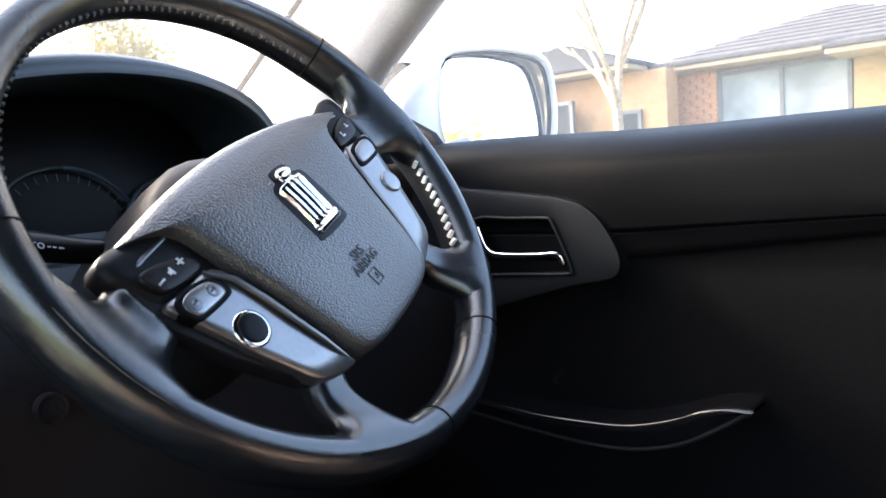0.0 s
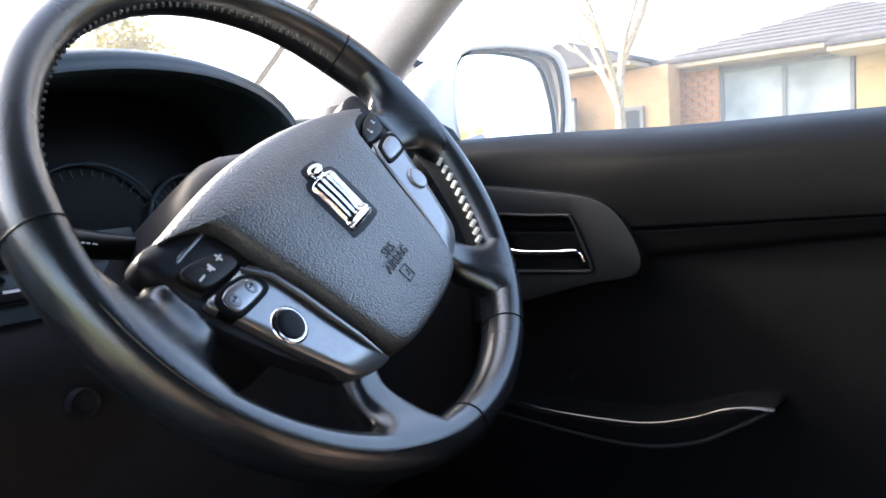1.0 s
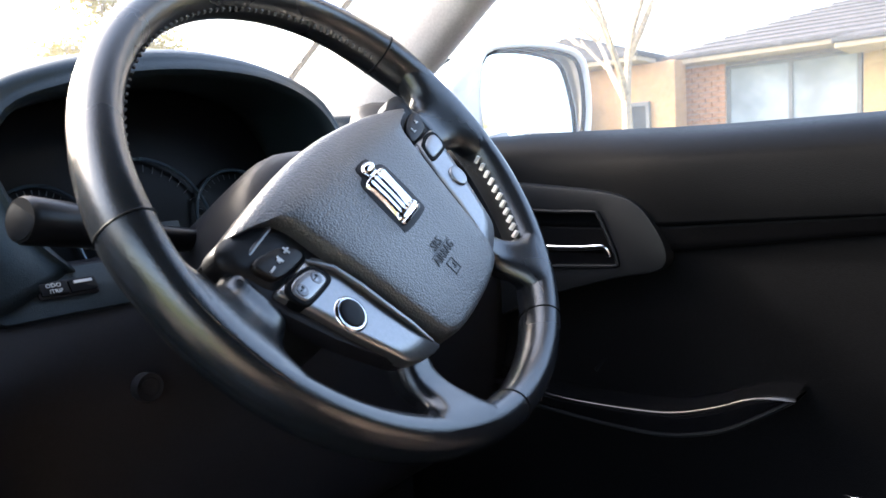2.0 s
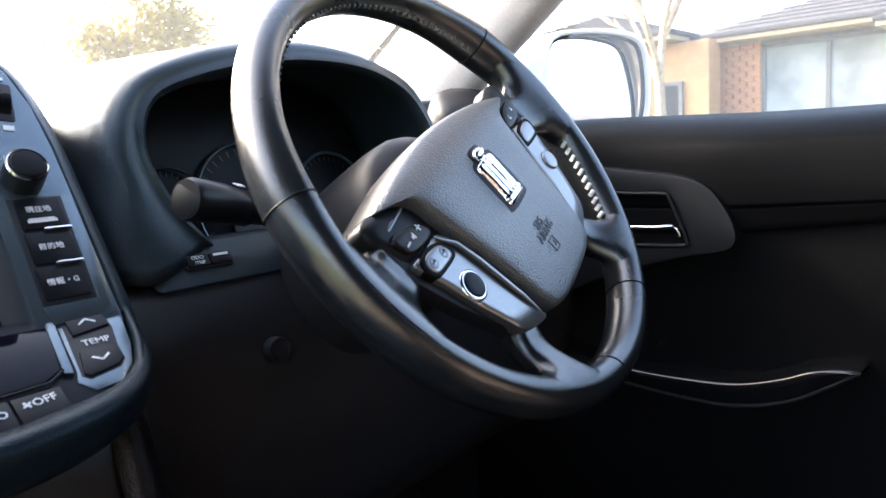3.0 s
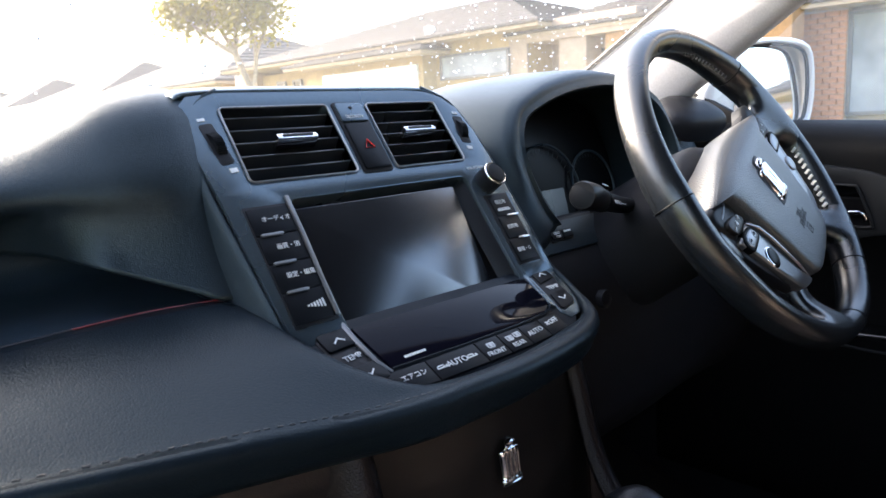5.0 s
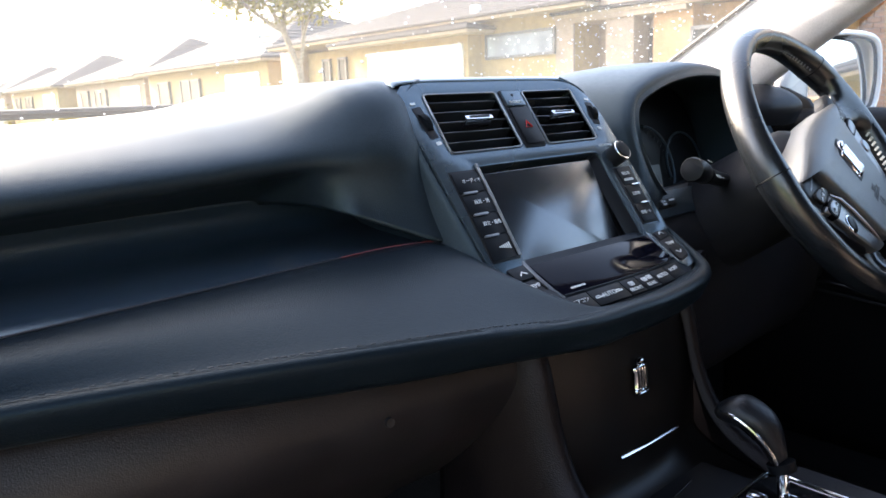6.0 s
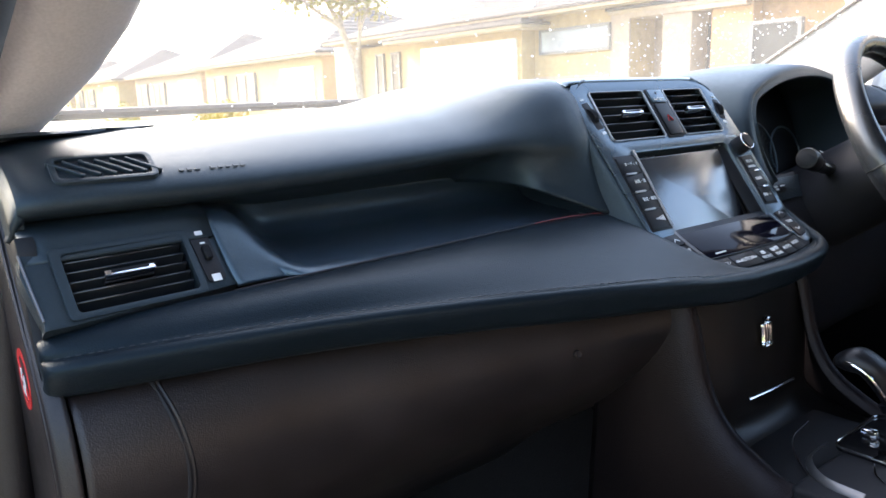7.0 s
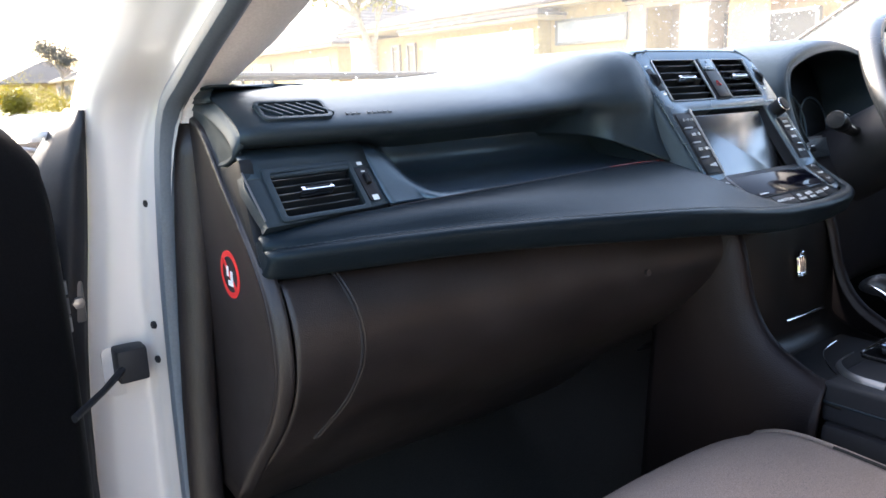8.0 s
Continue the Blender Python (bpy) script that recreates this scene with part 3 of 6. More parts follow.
XS = (-0.66, -0.5, -0.35, -0.2, X0, 0.23, 0.38, 0.53, 0.69)
cowl = skin("trim_cowl", [[(x, base_y(x) + 0.01, 1.000), (x, base_y(x) + 0.02, 1.006), (x, base_y(x) + 0.035, 1.004), (x, base_y(x) + 0.14, 0.99)] for x in XS], BLACK, None, thick=0.005)
tagged(cowl, "black cowl seal along the base of the windscreen", "trim", kind="structure")
foot_line = [(x, base_y(x) - 0.010, 1.031) for x in (-0.62, -0.5, -0.35, -0.2, X0, 0.23, 0.38, 0.53, 0.64)]
tagged(part("trim_glass_foot", tube_mesh(spline(foot_line, 4), 0.0055, 8), BLACK, None), "black rubber edge at the foot of the windscreen", "trim", kind="structure")
bonnet = skin("car_bonnet", [[(x, base_y(x) + 0.13, 0.975), (x, 1.5, 0.925), (x, 1.95, 0.83), (x, 2.1, 0.6)] for x in (-0.80, -0.4, X0, 0.43, 0.83)], BODY_SHADED, None, thick=0.01)
tagged(bonnet, "white painted car bonnet beyond the windscreen", "bonnet", kind="structure")

# hinge pillar and door surround on the open side
hinge = thing("body_pillar", "white painted door pillar with rubber seal and bolts", "car body", kind="structure", at=(-0.75, 0.74, 0.3))
rows = []
for z, xa, xb, y in ((0.22, -0.722, -0.806, 0.75), (0.45, -0.722, -0.806, 0.75), (0.62, -0.722, -0.800, 0.75), (0.78, -0.720, -0.788, 0.745), (0.88, -0.714, -0.775, 0.74), (0.96, -0.706, -0.768, 0.725), (1.01, -0.697, -0.765, 0.70)):
    rows.append([(xa + 0.004, y - 0.065, z), (xa - 0.002, y - 0.045, z), (xa - 0.010, y - 0.02, z), ((xa + xb) / 2, y - 0.012, z), (xb + 0.012, y - 0.002, z), (xb, y + 0.02, z), (xb + 0.004, y + 0.10, z), (xa, y + 0.2, z)])
for k, w in ((0.2, 0.058), (0.45, 0.062), (0.8, 0.064), (1.2, 0.064), (1.6, 0.064)):
    y, z, x = 0.735 - 0.42 * k, 1.0 + 0.245 * k, -0.700 + 0.03 * k
    rows.append([(x - 0.010, y - 0.06, z - 0.015), (x - 0.25 * w, y - 0.05, z - 0.005), (x - 0.4 * w, y - 0.045, z + 0.002), (x - 0.6 * w, y - 0.03, z + 0.008), (x - 0.8 * w, y - 0.015, z + 0.012), (x - w, y + 0.01, z + 0.02), (x - w + 0.008, y + 0.06, z + 0.05), (x - 0.01, y + 0.05, z + 0.05)])
skin("frame", rows, BODY_SHADED, hinge, n=3, m=3, closed=True, caps=True)
seal = [(-0.716, 0.676, 0.25), (-0.717, 0.676, 0.5), (-0.715, 0.676, 0.72), (-0.711, 0.672, 0.86), (-0.703, 0.656, 0.985), (-0.696, 0.59, 1.035), (-0.687, 0.50, 1.085), (-0.676, 0.40, 1.142), (-0.660, 0.24, 1.232), (-0.645, 0.06, 1.335), (-0.635, -0.06, 1.395)]
part("door_seal", tube_mesh(spline(seal, 4), 0.0150, 10, flat=0.8), RUBBER, hinge, "blue-grey rubber door seal")
low_trim = [[(x - 0.020, 0.660, z), (x - 0.012, 0.648, z), (x, 0.644, z), (x + 0.010, 0.652, z), (x + 0.016, 0.70, z)] for x, z in ((-0.706, 0.3), (-0.702, 0.6), (-0.694, 0.76), (-0.684, 0.9), (-0.680, 0.982))]
skin("inner_trim", low_trim, BROWN, hinge, "brown-grey trim strip inside the seal", n=2, m=2, thick=0.006)
# bolts, check strap and hinge
for bx, z in ((-0.7165, 0.899), (-0.7245, 0.764), (-0.7245, 0.724)):
    part("bolt", dome_mesh(disc(0, 0, 0.0045, 6), [(1.0, 0.002), (0.96, 0.004), (0.5, 0.0045)], 0.006, frame_of((bx, 0.714, z), (0.37, -0.93, 0), (0, 0, 1))), BLACK, hinge, "dark hex bolt", sharp=30)
strap = part("check_strap_block", box_mesh((0.032, 0.03, 0.038), 0.004, 2, (-0.754, 0.722, 0.725)), BLACK, hinge, "black door check strap")
part("strap", tube_mesh([(-0.765, 0.712, 0.722), (-0.790, 0.69, 0.712), (-0.825, 0.665, 0.700)], [0.0045, 0.0036, 0.004], 8, flat=1.5), BLACK, strap)
part("strap_plate", plate_mesh(rounded(-0.024, -0.034, 0.024, 0.024, 0.008), 0.003, frame_of((-0.756, 0.7365, 0.718), (1, 0, 0), (0, 0, 1)), 0.001), BODY_SHADED, hinge, "raised painted boss")
hinge_leaf = part("hinge_leaf", box_mesh((0.024, 0.012, 0.046), 0.004, 2, (-0.802, 0.727, 0.803)), SILVER_DULL, hinge, "bare metal door hinge")
for z, high in ((0.784, 0.016), (0.804, 0.018), (0.823, 0.014)):
    part("knuckle", tube_mesh([(-0.815, 0.714, z - high / 2), (-0.815, 0.714, z + high / 2)], [0.0085, 0.0085], 14), SILVER_DULL if high > 0.017 else SILVER, hinge_leaf)
part("hinge_pin", tube_mesh([(-0.815, 0.714, 0.772), (-0.815, 0.714, 0.834)], 0.0045, 12), SILVER, hinge_leaf)
part("hinge_bolt", dome_mesh(disc(0, 0, 0.0065, 6), [(1.0, 0.003), (0.95, 0.005), (0.5, 0.0055)], 0.006, frame_of((-0.797, 0.7205, 0.803), (1, 0, 0), (0, 0, 1))), SILVER, hinge_leaf, sharp=30)
rows = [[(x0, 0.735, z), (x0 - 0.2 * w, 0.722, z), (x0 - 0.45 * w, 0.73, z), (x0 - w, 0.76, z)] for z, x0, w in ((0.3, -0.806, 0.07), (0.6, -0.804, 0.07), (0.75, -0.794, 0.07), (0.86, -0.780, 0.065), (0.94, -0.771, 0.05), (1.0, -0.766, 0.008))]
skin("gap_rubber", rows, BLACK, hinge, "black rubber closing the gap at the hinges", n=2, m=2, thick=0.006)
# the front wing beyond the door
rows = [[(-0.79, y, z), (-0.83, y, z + 0.006), (-0.865, y, z - 0.02), (-0.88, y, z - 0.12), (-0.88, y, 0.35)] for y, z in ((0.80, 0.955), (1.1, 0.935), (1.5, 0.90), (1.95, 0.82))]
tagged(skin("car_wing", rows, BODY_SHADED, None, n=3, m=2), "white front wing of the car", "wing", kind="structure")

# the open passenger door, seen end on
pdoor = thing("door_passenger", "open passenger door with black inner trim", "car door", kind="structure", at=(-0.80, 0.7, 0.35))
DO = Matrix.Translation((-0.822, 0.700, 0)) @ Matrix.Rotation(radians(-62), 4, "Z")
rows = []
for d, top in ((0.0, 0.945), (0.012, 0.960), (0.035, 0.985), (0.07, 1.010), (0.2, 1.022), (0.6, 1.01), (1.0, 1.0)):
    e = -0.008 if d == 0.0 else 0
    rows.append([DO @ Vector(p) for p in ((-0.05, -d, top - 0.05), (0.0, -d, top), (0.014 + e, -d, top - 0.006), (0.022 + e, -d, top - 0.05), (0.024 + e, -d, 0.75), (0.02 + e, -d, 0.6), (0.012 + e, -d, 0.42), (-0.05, -d, 0.38))])
skin("panel", rows, DOORTRIM, pdoor, n=3, m=3, thick=0.004)
rows = []
for d in (0.004, 0.02, 0.3, 1.0):
    rows.append([DO @ Vector(p) for p in ((-0.01, -d, 0.86 if d < 0.1 else 0.97), (-0.01, -d, 0.6), (-0.02, -d, 0.36), (-0.08, -d, 0.36), (-0.09, -d, 0.6), (-0.07, -d, 0.86 if d < 0.1 else 0.95))])
skin("outer_skin", rows, BODY_SHADED, pdoor, n=2, m=2, closed=True, caps=True)

# ---- dashboard ----
dash = thing("dashboard", "dark grained vinyl dashboard with stitched leather lower pad", "dashboard", at=(X0, 0.6, 0.8))

rows = []
plain = ((0.66, 1.016), (0.60, 1.008), (0.56, 0.995), (0.537, 0.983), (0.530, 0.973))
joined = ((0.62, 1.047), (0.565, 1.046), (0.535, 1.036), (0.516, 1.012), (0.501, 0.986))
for x, dz, dy, f in ((-0.6835, -0.016, 0.012, 0), (-0.677, -0.004, 0.004, 0), (-0.66, 0, 0, 0), (-0.5, 0.0, 0, 0), (-0.35, 0.005, 0, 0), (-0.30, 0.008, 0, 0.0), (-0.27, 0.009, 0, 0.03), (-0.245, 0.009, 0, 0.14), (-0.225, 0.007, 0, 0.34), (-0.205, 0.004, 0, 0.60), (-0.188, 0.002, 0, 0.82), (-0.172, 0.001, 0, 0.95), (-0.158, 0.001, 0, 1.0), (-0.142, 0.003, 0.002, 1.0), (-0.124, 0.003, 0.007, 1.0)):
    b = base_y(x)
    face = [Vector((x, p[0] + dy + (q[0] - p[0]) * f, p[1] + dz + (q[1] - p[1]) * f)) for p, q in zip(plain, joined)]
    tip, rise = face[-1], dz + 0.03 * f
    across_cheek = min(max((x + 0.262) / 0.123, 0.0), 1.0)  # the cheek's foot runs down towards the panel
    under = [tip + Vector((0, 0.007, -0.007)), tip + Vector((0, 0.035, -0.014)), Vector((x, 0.614, 0.943))]
    toe = Vector((x, 0.545, 0.962)).lerp(Vector((x - 0.004, 0.470, 0.908)), across_cheek)
    down = [tip.lerp(toe, 0.34) + Vector((0, 0.004, 0.001)), tip.lerp(toe, 0.7) + Vector((0, 0.004, 0)), toe]
    low = min(1.0, max(0.0, (f - 0.02) / 0.5))
    low = low * low * (3 - 2 * low)
    rows.append([(x, b, 1.008), (x, b - 0.05, 1.014 + rise * 0.4), (x, b - 0.12, 1.018 + rise * 0.9)] + face + [u.lerp(d, low) for u, d in zip(under, down)])
upper = skin("upper_pad", rows, DASH, dash)
bm = bmesh.new()
bm.faces.new([bm.verts.new(q) for q in spline(rows[0], 4)])
made = bmesh.ops.extrude_face_region(bm, geom=bm.faces[:])
bmesh.ops.translate(bm, verts=[g for g in made["geom"] if isinstance(g, bmesh.types.BMVert)], vec=(0.008, 0, 0))
part("pad_side", bm, DASH, dash, "rounded end of the upper pad", smooth=False)
# window demister grille in the top
GR = frame_of((-0.616, 0.549, 0.9945), (1, -0.03, 0.0), (0, 0.87, 0.49)) @ Matrix.Diagonal((0.86, 0.86, 1, 1))
grille = part("demister_grille", plate_mesh(rounded(-0.044, -0.020, 0.040, 0.020, 0.008), 0.006, GR, 0.0008, 0.0012, (rounded(-0.039, -0.015, 0.035, 0.015, 0.005),)), DASH, dash, "raised frame of the side demister")
part("grille_floor", plate_mesh(rounded(-0.041, -0.017, 0.037, 0.017, 0.006), 0.002, GR, 0, -0.0016), BLACK, grille)
for k in range(6):
    bm = box_mesh((0.0028, 0.034, 0.004), 0.0005, 1)
    bmesh.ops.transform(bm, matrix=GR @ Matrix.Translation((-0.032 + 0.0125 * k, 0, -0.0004)) @ Matrix.Rotation(radians(48), 4, "Z"), verts=bm.verts)
    part("slat", bm, DASH, grille)
bars([(-0.026 + 0.0062 * k, -0.0016, -0.0222 + 0.0062 * k, 0.0016) for k in range(9) if k != 3], frame_of((-0.540, 0.5405, 0.9885), (1, 0, 0), (0, 0.88, 0.47)) , DASH, dash, "pressed_lettering", 0.0003)

# recess between the upper pad and the ledge
rows = []
near = ((0.575, 0.956), (0.549, 0.9505), (0.5385, 0.9425), (0.5215, 0.9205), (0.5105, 0.906), (0.504, 0.8985))
for x, f, y in ((-0.552, 1.0, 0.488), (-0.538, 0.96, 0.488), (-0.522, 0.72, 0.487), (-0.505, 0.38, 0.486), (-0.488, 0.12, 0.486), (-0.465, 0.0, 0.486), (-0.40, 0.0, 0.485), (-0.35, 0.0, 0.487), (-0.25, 0.0, 0.488), (-0.15, 0.0, 0.482), (-0.12, 0.0, 0.48)):
    deep = ((0.60, 0.95), (0.605, 0.93), (0.585, 0.913), (y + 0.035, 0.905), (y + 0.010, 0.9035), (y, 0.9045 if x > -0.3 else 0.902 if x > -0.45 else 0.9))
    rows.append([(x + 0.007 * i * (f if f < 1 else 0.3), d[0] + (n[0] - d[0]) * f, d[1] + (n[1] - d[1]) * f) for i, (n, d) in enumerate(zip(near, deep))])
skin("recess", rows, RECESS, dash)
skin("vent_top_panel", [[(x, 0.575, 0.957), (x, 0.556, 0.958), (x, y + 0.006, 0.951), (x, y, 0.9415), (x, y - 0.006, 0.934)] for x, y in ((-0.682, 0.527), (-0.64, 0.530), (-0.60, 0.533), (-0.548, 0.538))], DASH, dash, "panel between the vent and the upper pad", n=3, m=2)
part("trim_strip", tube_mesh(spline([(-0.55, 0.492, 0.8975), (-0.50, 0.4865, 0.9005), (-0.40, 0.4850, 0.9035), (-0.28, 0.4875, 0.906), (-0.20, 0.4865, 0.908), (-0.145, 0.474, 0.908)], 6), 0.0016, 8), BLACK, dash, "thin dark trim line along the ledge")
part("trim_strip_end", tube_mesh(spline([(-0.235, 0.4865, 0.9085), (-0.19, 0.4850, 0.9095), (-0.145, 0.4735, 0.9096)], 4), 0.0006, 6), DULL_RED, dash, "dull red gleam on the trim line's end")

# side vent with its own surround
VM = frame_of((-0.612, 0.5135, 0.9185), (1.0, 0.10, 0.0), (0, 0.62, 0.80))
surround = smooth_outline([(-0.0705, 0.030), (-0.02, 0.0315), (0.03, 0.0305), (0.052, 0.032), (0.064, 0.030), (0.069, 0.012), (0.072, -0.006), (0.075, -0.0165), (0.072, -0.0225), (0.06, -0.0245), (0.0, -0.0265), (-0.064, -0.0285), (-0.0690, -0.022)], 3)
hole = rounded(-0.046, -0.0215, 0.040, 0.0245, 0.003)
part("vent_surround", plate_mesh(surround, 0.012, VM, 0.002, 0.0, (hole,)), DASH, dash, "dark vent surround with a swept end")
part("vent_bezel", plate_mesh(rounded(-0.0535, -0.0262, 0.0455, 0.0300, 0.004), 0.004, VM, 0.0012, 0.0022, (rounded(-0.0465, -0.0212, 0.0400, 0.0245, 0.003),)), DASH, dash, "dull grey vent bezel")
air_vent_rows = (VM, -0.045, -0.0205, 0.039, 0.0235)
part("vent_slider", plate_mesh(rounded(0.047, -0.021, 0.062, 0.028, 0.003), 0.003, VM @ Matrix.Rotation(radians(3), 4, "Z"), 0.0006, 0.0014), BLACK, dash)
bm = box_mesh((0.006, 0.012, 0.005), 0.001, 1, (0.0545, 0.006, 0.003))
bmesh.ops.transform(bm, matrix=VM, verts=bm.verts)
part("slider_key", bm, BUTTON, dash)
bars([(0.0515, 0.0225, 0.0575, 0.0262), (0.0525, 0.0145, 0.0565, 0.0160), (0.0515, -0.0185, 0.0585, -0.0125)], VM @ Matrix.Translation((0, 0, 0.0016)), INK, dash)
# highlight on the surround's left edge, modelled as a thin silver bar
part("vent_end_highlight", tube_mesh([VM @ Vector((-0.0712, 0.029, 0.0010)), VM @ Vector((-0.0705, 0.005, 0.0012)), VM @ Vector((-0.0690, -0.022, 0.0010))], 0.0010, 6), SILVER_DULL, dash)

# the stitched pad from the door to round the centre
cut = [  # top edge, then the front line: x, y, z of each
    ((-0.6835, 0.500, 0.884), (-0.6835, 0.484, 0.870), 0.854), ((-0.672, 0.501, 0.888), (-0.672, 0.474, 0.872), 0.850), ((-0.60, 0.498, 0.894), (-0.60, 0.458, 0.873), 0.850),
    ((-0.50, 0.486, 0.899), (-0.50, 0.434, 0.873), 0.850), ((-0.40, 0.484, 0.902), (-0.40, 0.402, 0.872), 0.848), ((-0.28, 0.487, 0.905), (-0.28, 0.362, 0.869), 0.843), ((-0.20, 0.486, 0.907), (-0.20, 0.346, 0.863), 0.838),
    ((-0.142, 0.468, 0.905), (-0.145, 0.340, 0.856), 0.832), ((-0.122, 0.40, 0.871), (-0.09, 0.336, 0.851), 0.829), ((-0.09, 0.369, 0.851), (-0.05, 0.335, 0.850), 0.828), ((0.00, 0.3615, 0.8455), (0.01, 0.335, 0.849), 0.828),
    ((0.08, 0.3675, 0.849), (0.085, 0.345, 0.850), 0.831), ((0.1245, 0.3765, 0.853), (0.127, 0.366, 0.854), 0.838), ((0.1435, 0.405, 0.867), (0.148, 0.402, 0.865), 0.848), ((0.151, 0.435, 0.885), (0.1545, 0.445, 0.886), 0.865)]
rows, seam = [], []
for top, front, low in cut:
    t, f = Vector(top), Vector(front)
    mid = t.lerp(f, 0.55) + Vector((0, 0, 0.006 if t.y - f.y > 0.04 else 0.003))
    brow = f + Vector((0, 0.010, 0.0045))
    seam.append(brow + Vector((0, -0.001, 0.0016)))
    back = 0.018 if f.x < -0.1 else 0.010
    rows.append([t, t.lerp(mid, 0.5) + Vector((0, 0, 0.002)), mid, brow, f + Vector((0, 0.0035, 0.0035)), f + Vector((0, 0, -0.001)), Vector((f.x, f.y + back * 0.35, (f.z + low) / 2)), Vector((f.x, f.y + back, low)), Vector((f.x, f.y + back + 0.03, low - 0.003)), Vector((f.x, f.y + 0.10, low))])
skin("lower_pad", rows, SOFT, dash, "leather lower pad with a sewn seam", m=5, n=3)
bm = bmesh.new()
end = [bm.verts.new(q) for q in spline(rows[0], 3)]
bm.faces.new(end)
made = bmesh.ops.extrude_face_region(bm, geom=bm.faces[:])
bmesh.ops.translate(bm, verts=[g for g in made["geom"] if isinstance(g, bmesh.types.BMVert)], vec=(0.006, 0, 0))
part("pad_end", bm, SOFT, dash, smooth=False)
line = spline(seam, 24)
bm = bmesh.new()
walked = 0.0
for a, b in zip(line, line[1:]):
    walked += (b - a).length
    if walked > 0.0052:
        walked = 0.0
        way = (b - a).normalized()
        bmesh.ops.create_cube(bm, size=1.0, matrix=Matrix.Translation(b) @ way.to_track_quat("X", "Z").to_matrix().to_4x4() @ Matrix.Diagonal((0.0034, 0.0009, 0.0009, 1)))
tagged(part("stitching", bm, SOFT_THREAD, dash, "dark thread sewn along the pad's edge", smooth=False), kind="stuff")

# glove box and lower covers
rows = []
for x in (-0.672, -0.64, -0.60, -0.5, -0.38, -0.28, -0.2, -0.15, -0.115):
    d = 0.16 * max(0, x + 0.52)
    rows.append([(x, 0.545 - d, 0.852), (x, 0.497 - d, 0.845), (x, 0.478 - d, 0.825), (x, 0.468 - d, 0.79), (x, 0.478 - d * 0.7, 0.74), (x, 0.522 - d * 0.4, 0.68), (x, 0.595, 0.61), (x, 0.70, 0.52), (x, 0.86, 0.42)])
skin("glove_box", rows, BROWN, dash, "brown-black glove box lid and lower cover")
gap = [(-0.6195, 0.494, 0.848), (-0.6115, 0.475, 0.822), (-0.606, 0.4675, 0.79), (-0.6065, 0.4705, 0.757), (-0.614, 0.488, 0.719), (-0.624, 0.512, 0.688), (-0.631, 0.530, 0.667)]
part("lid_joint", tube_mesh(spline(gap, 5), 0.0018, 8), BLACK, dash, "dark joint beside the glove box lid")
part("lid_edge", tube_mesh(spline([(x + 0.0036, y - 0.0004, z) for x, y, z in gap], 5), 0.0018, 8), BROWN, dash)
part("lid_lock", dome_mesh(disc(0, 0, 0.004, 16), [(1, 0.001), (0.9, 0.002), (0.4, 0.0015)], 0.003, frame_of((-0.245, 0.420, 0.79), (1, -0.16, 0), (0, 0.2, 1))), BROWN, dash, sharp=30)
# end cover by the door
rows = []
for dx, grow in ((0.010, 0.0), (-0.0005, 0.004), (-0.002, 0.010), (-0.001, 0.030), (0.0, 0.09), (0.003, 0.21)):
    edge = [(0.640, 0.990), (0.612, 0.980), (0.592, 0.960), (0.566, 0.930), (0.536, 0.899), (0.505, 0.866), (0.480, 0.83), (0.470, 0.79), (0.474, 0.75), (0.503, 0.70), (0.548, 0.652), (0.61, 0.58)]
    rows.append([(-0.684 + dx, min(y + grow, 0.72), z - (grow * 0.15 if i < 2 else 0)) for i, (y, z) in enumerate(edge)])
EM = frame_of((-0.6848, 0, 0), (0, -1, 0), (0, 0, 1))
end_strip = smooth_outline([(-0.578, 0.945), (-0.556, 0.945), (-0.530, 0.953), (-0.524, 0.940), (-0.517, 0.905), (-0.505, 0.872), (-0.500, 0.860), (-0.507, 0.864), (-0.540, 0.899), (-0.572, 0.932)], 2)
part("end_strip", plate_mesh(end_strip, 0.012, EM, 0.002), FACE_DARK, dash, "dark strip beside the vent")
skin("side_cover", rows, BROWN, dash, "brown-black end cover beside the door seal", n=3, m=3)
part("cover_ridge", tube_mesh(spline([(-0.6858, 0.618, 0.980), (-0.6862, 0.594, 0.958), (-0.6866, 0.569, 0.929), (-0.6868, 0.540, 0.898), (-0.6868, 0.511, 0.865), (-0.6868, 0.488, 0.83), (-0.6868, 0.479, 0.79), (-0.6868, 0.484, 0.75), (-0.6868, 0.512, 0.70), (-0.6862, 0.556, 0.652)], 5), 0.0022, 8), BROWN, dash, "raised edge of the end cover")
# warning sticker: ring, bar and white mark on the end cover
SM = frame_of((-0.6862, 0.571, 0.841), (0, -1, 0), (0, 0, 1))
sticker = thing("warning_sticker", "round red and white warning sticker on the dashboard's end", "sticker", at=(-0.686, 0.571, 0.841))
part("ring", plate_mesh(disc(0, 0, 0.0235, 36), 0.001, SM, 0, 0.0008, (disc(0, 0, 0.0180, 36),)), RED, sticker, "red printed ring")
part("disc", plate_mesh(disc(0, 0, 0.0178, 36), 0.001, SM, 0, 0.0006), BLACK, sticker)
bm = box_mesh((0.037, 0.004, 0.001), 0, 1, (0, 0, 0.0010))
bmesh.ops.transform(bm, matrix=SM @ Matrix.Rotation(radians(-45), 4, "Z"), verts=bm.verts)
part("bar", bm, RED, sticker, smooth=False)
bars([(-0.006, -0.002, -0.001, 0.008), (-0.004, -0.011, 0.009, -0.006), (0.003, -0.006, 0.008, 0.004)], SM @ Matrix.Translation((0, 0, 0.0013)), INK, sticker)

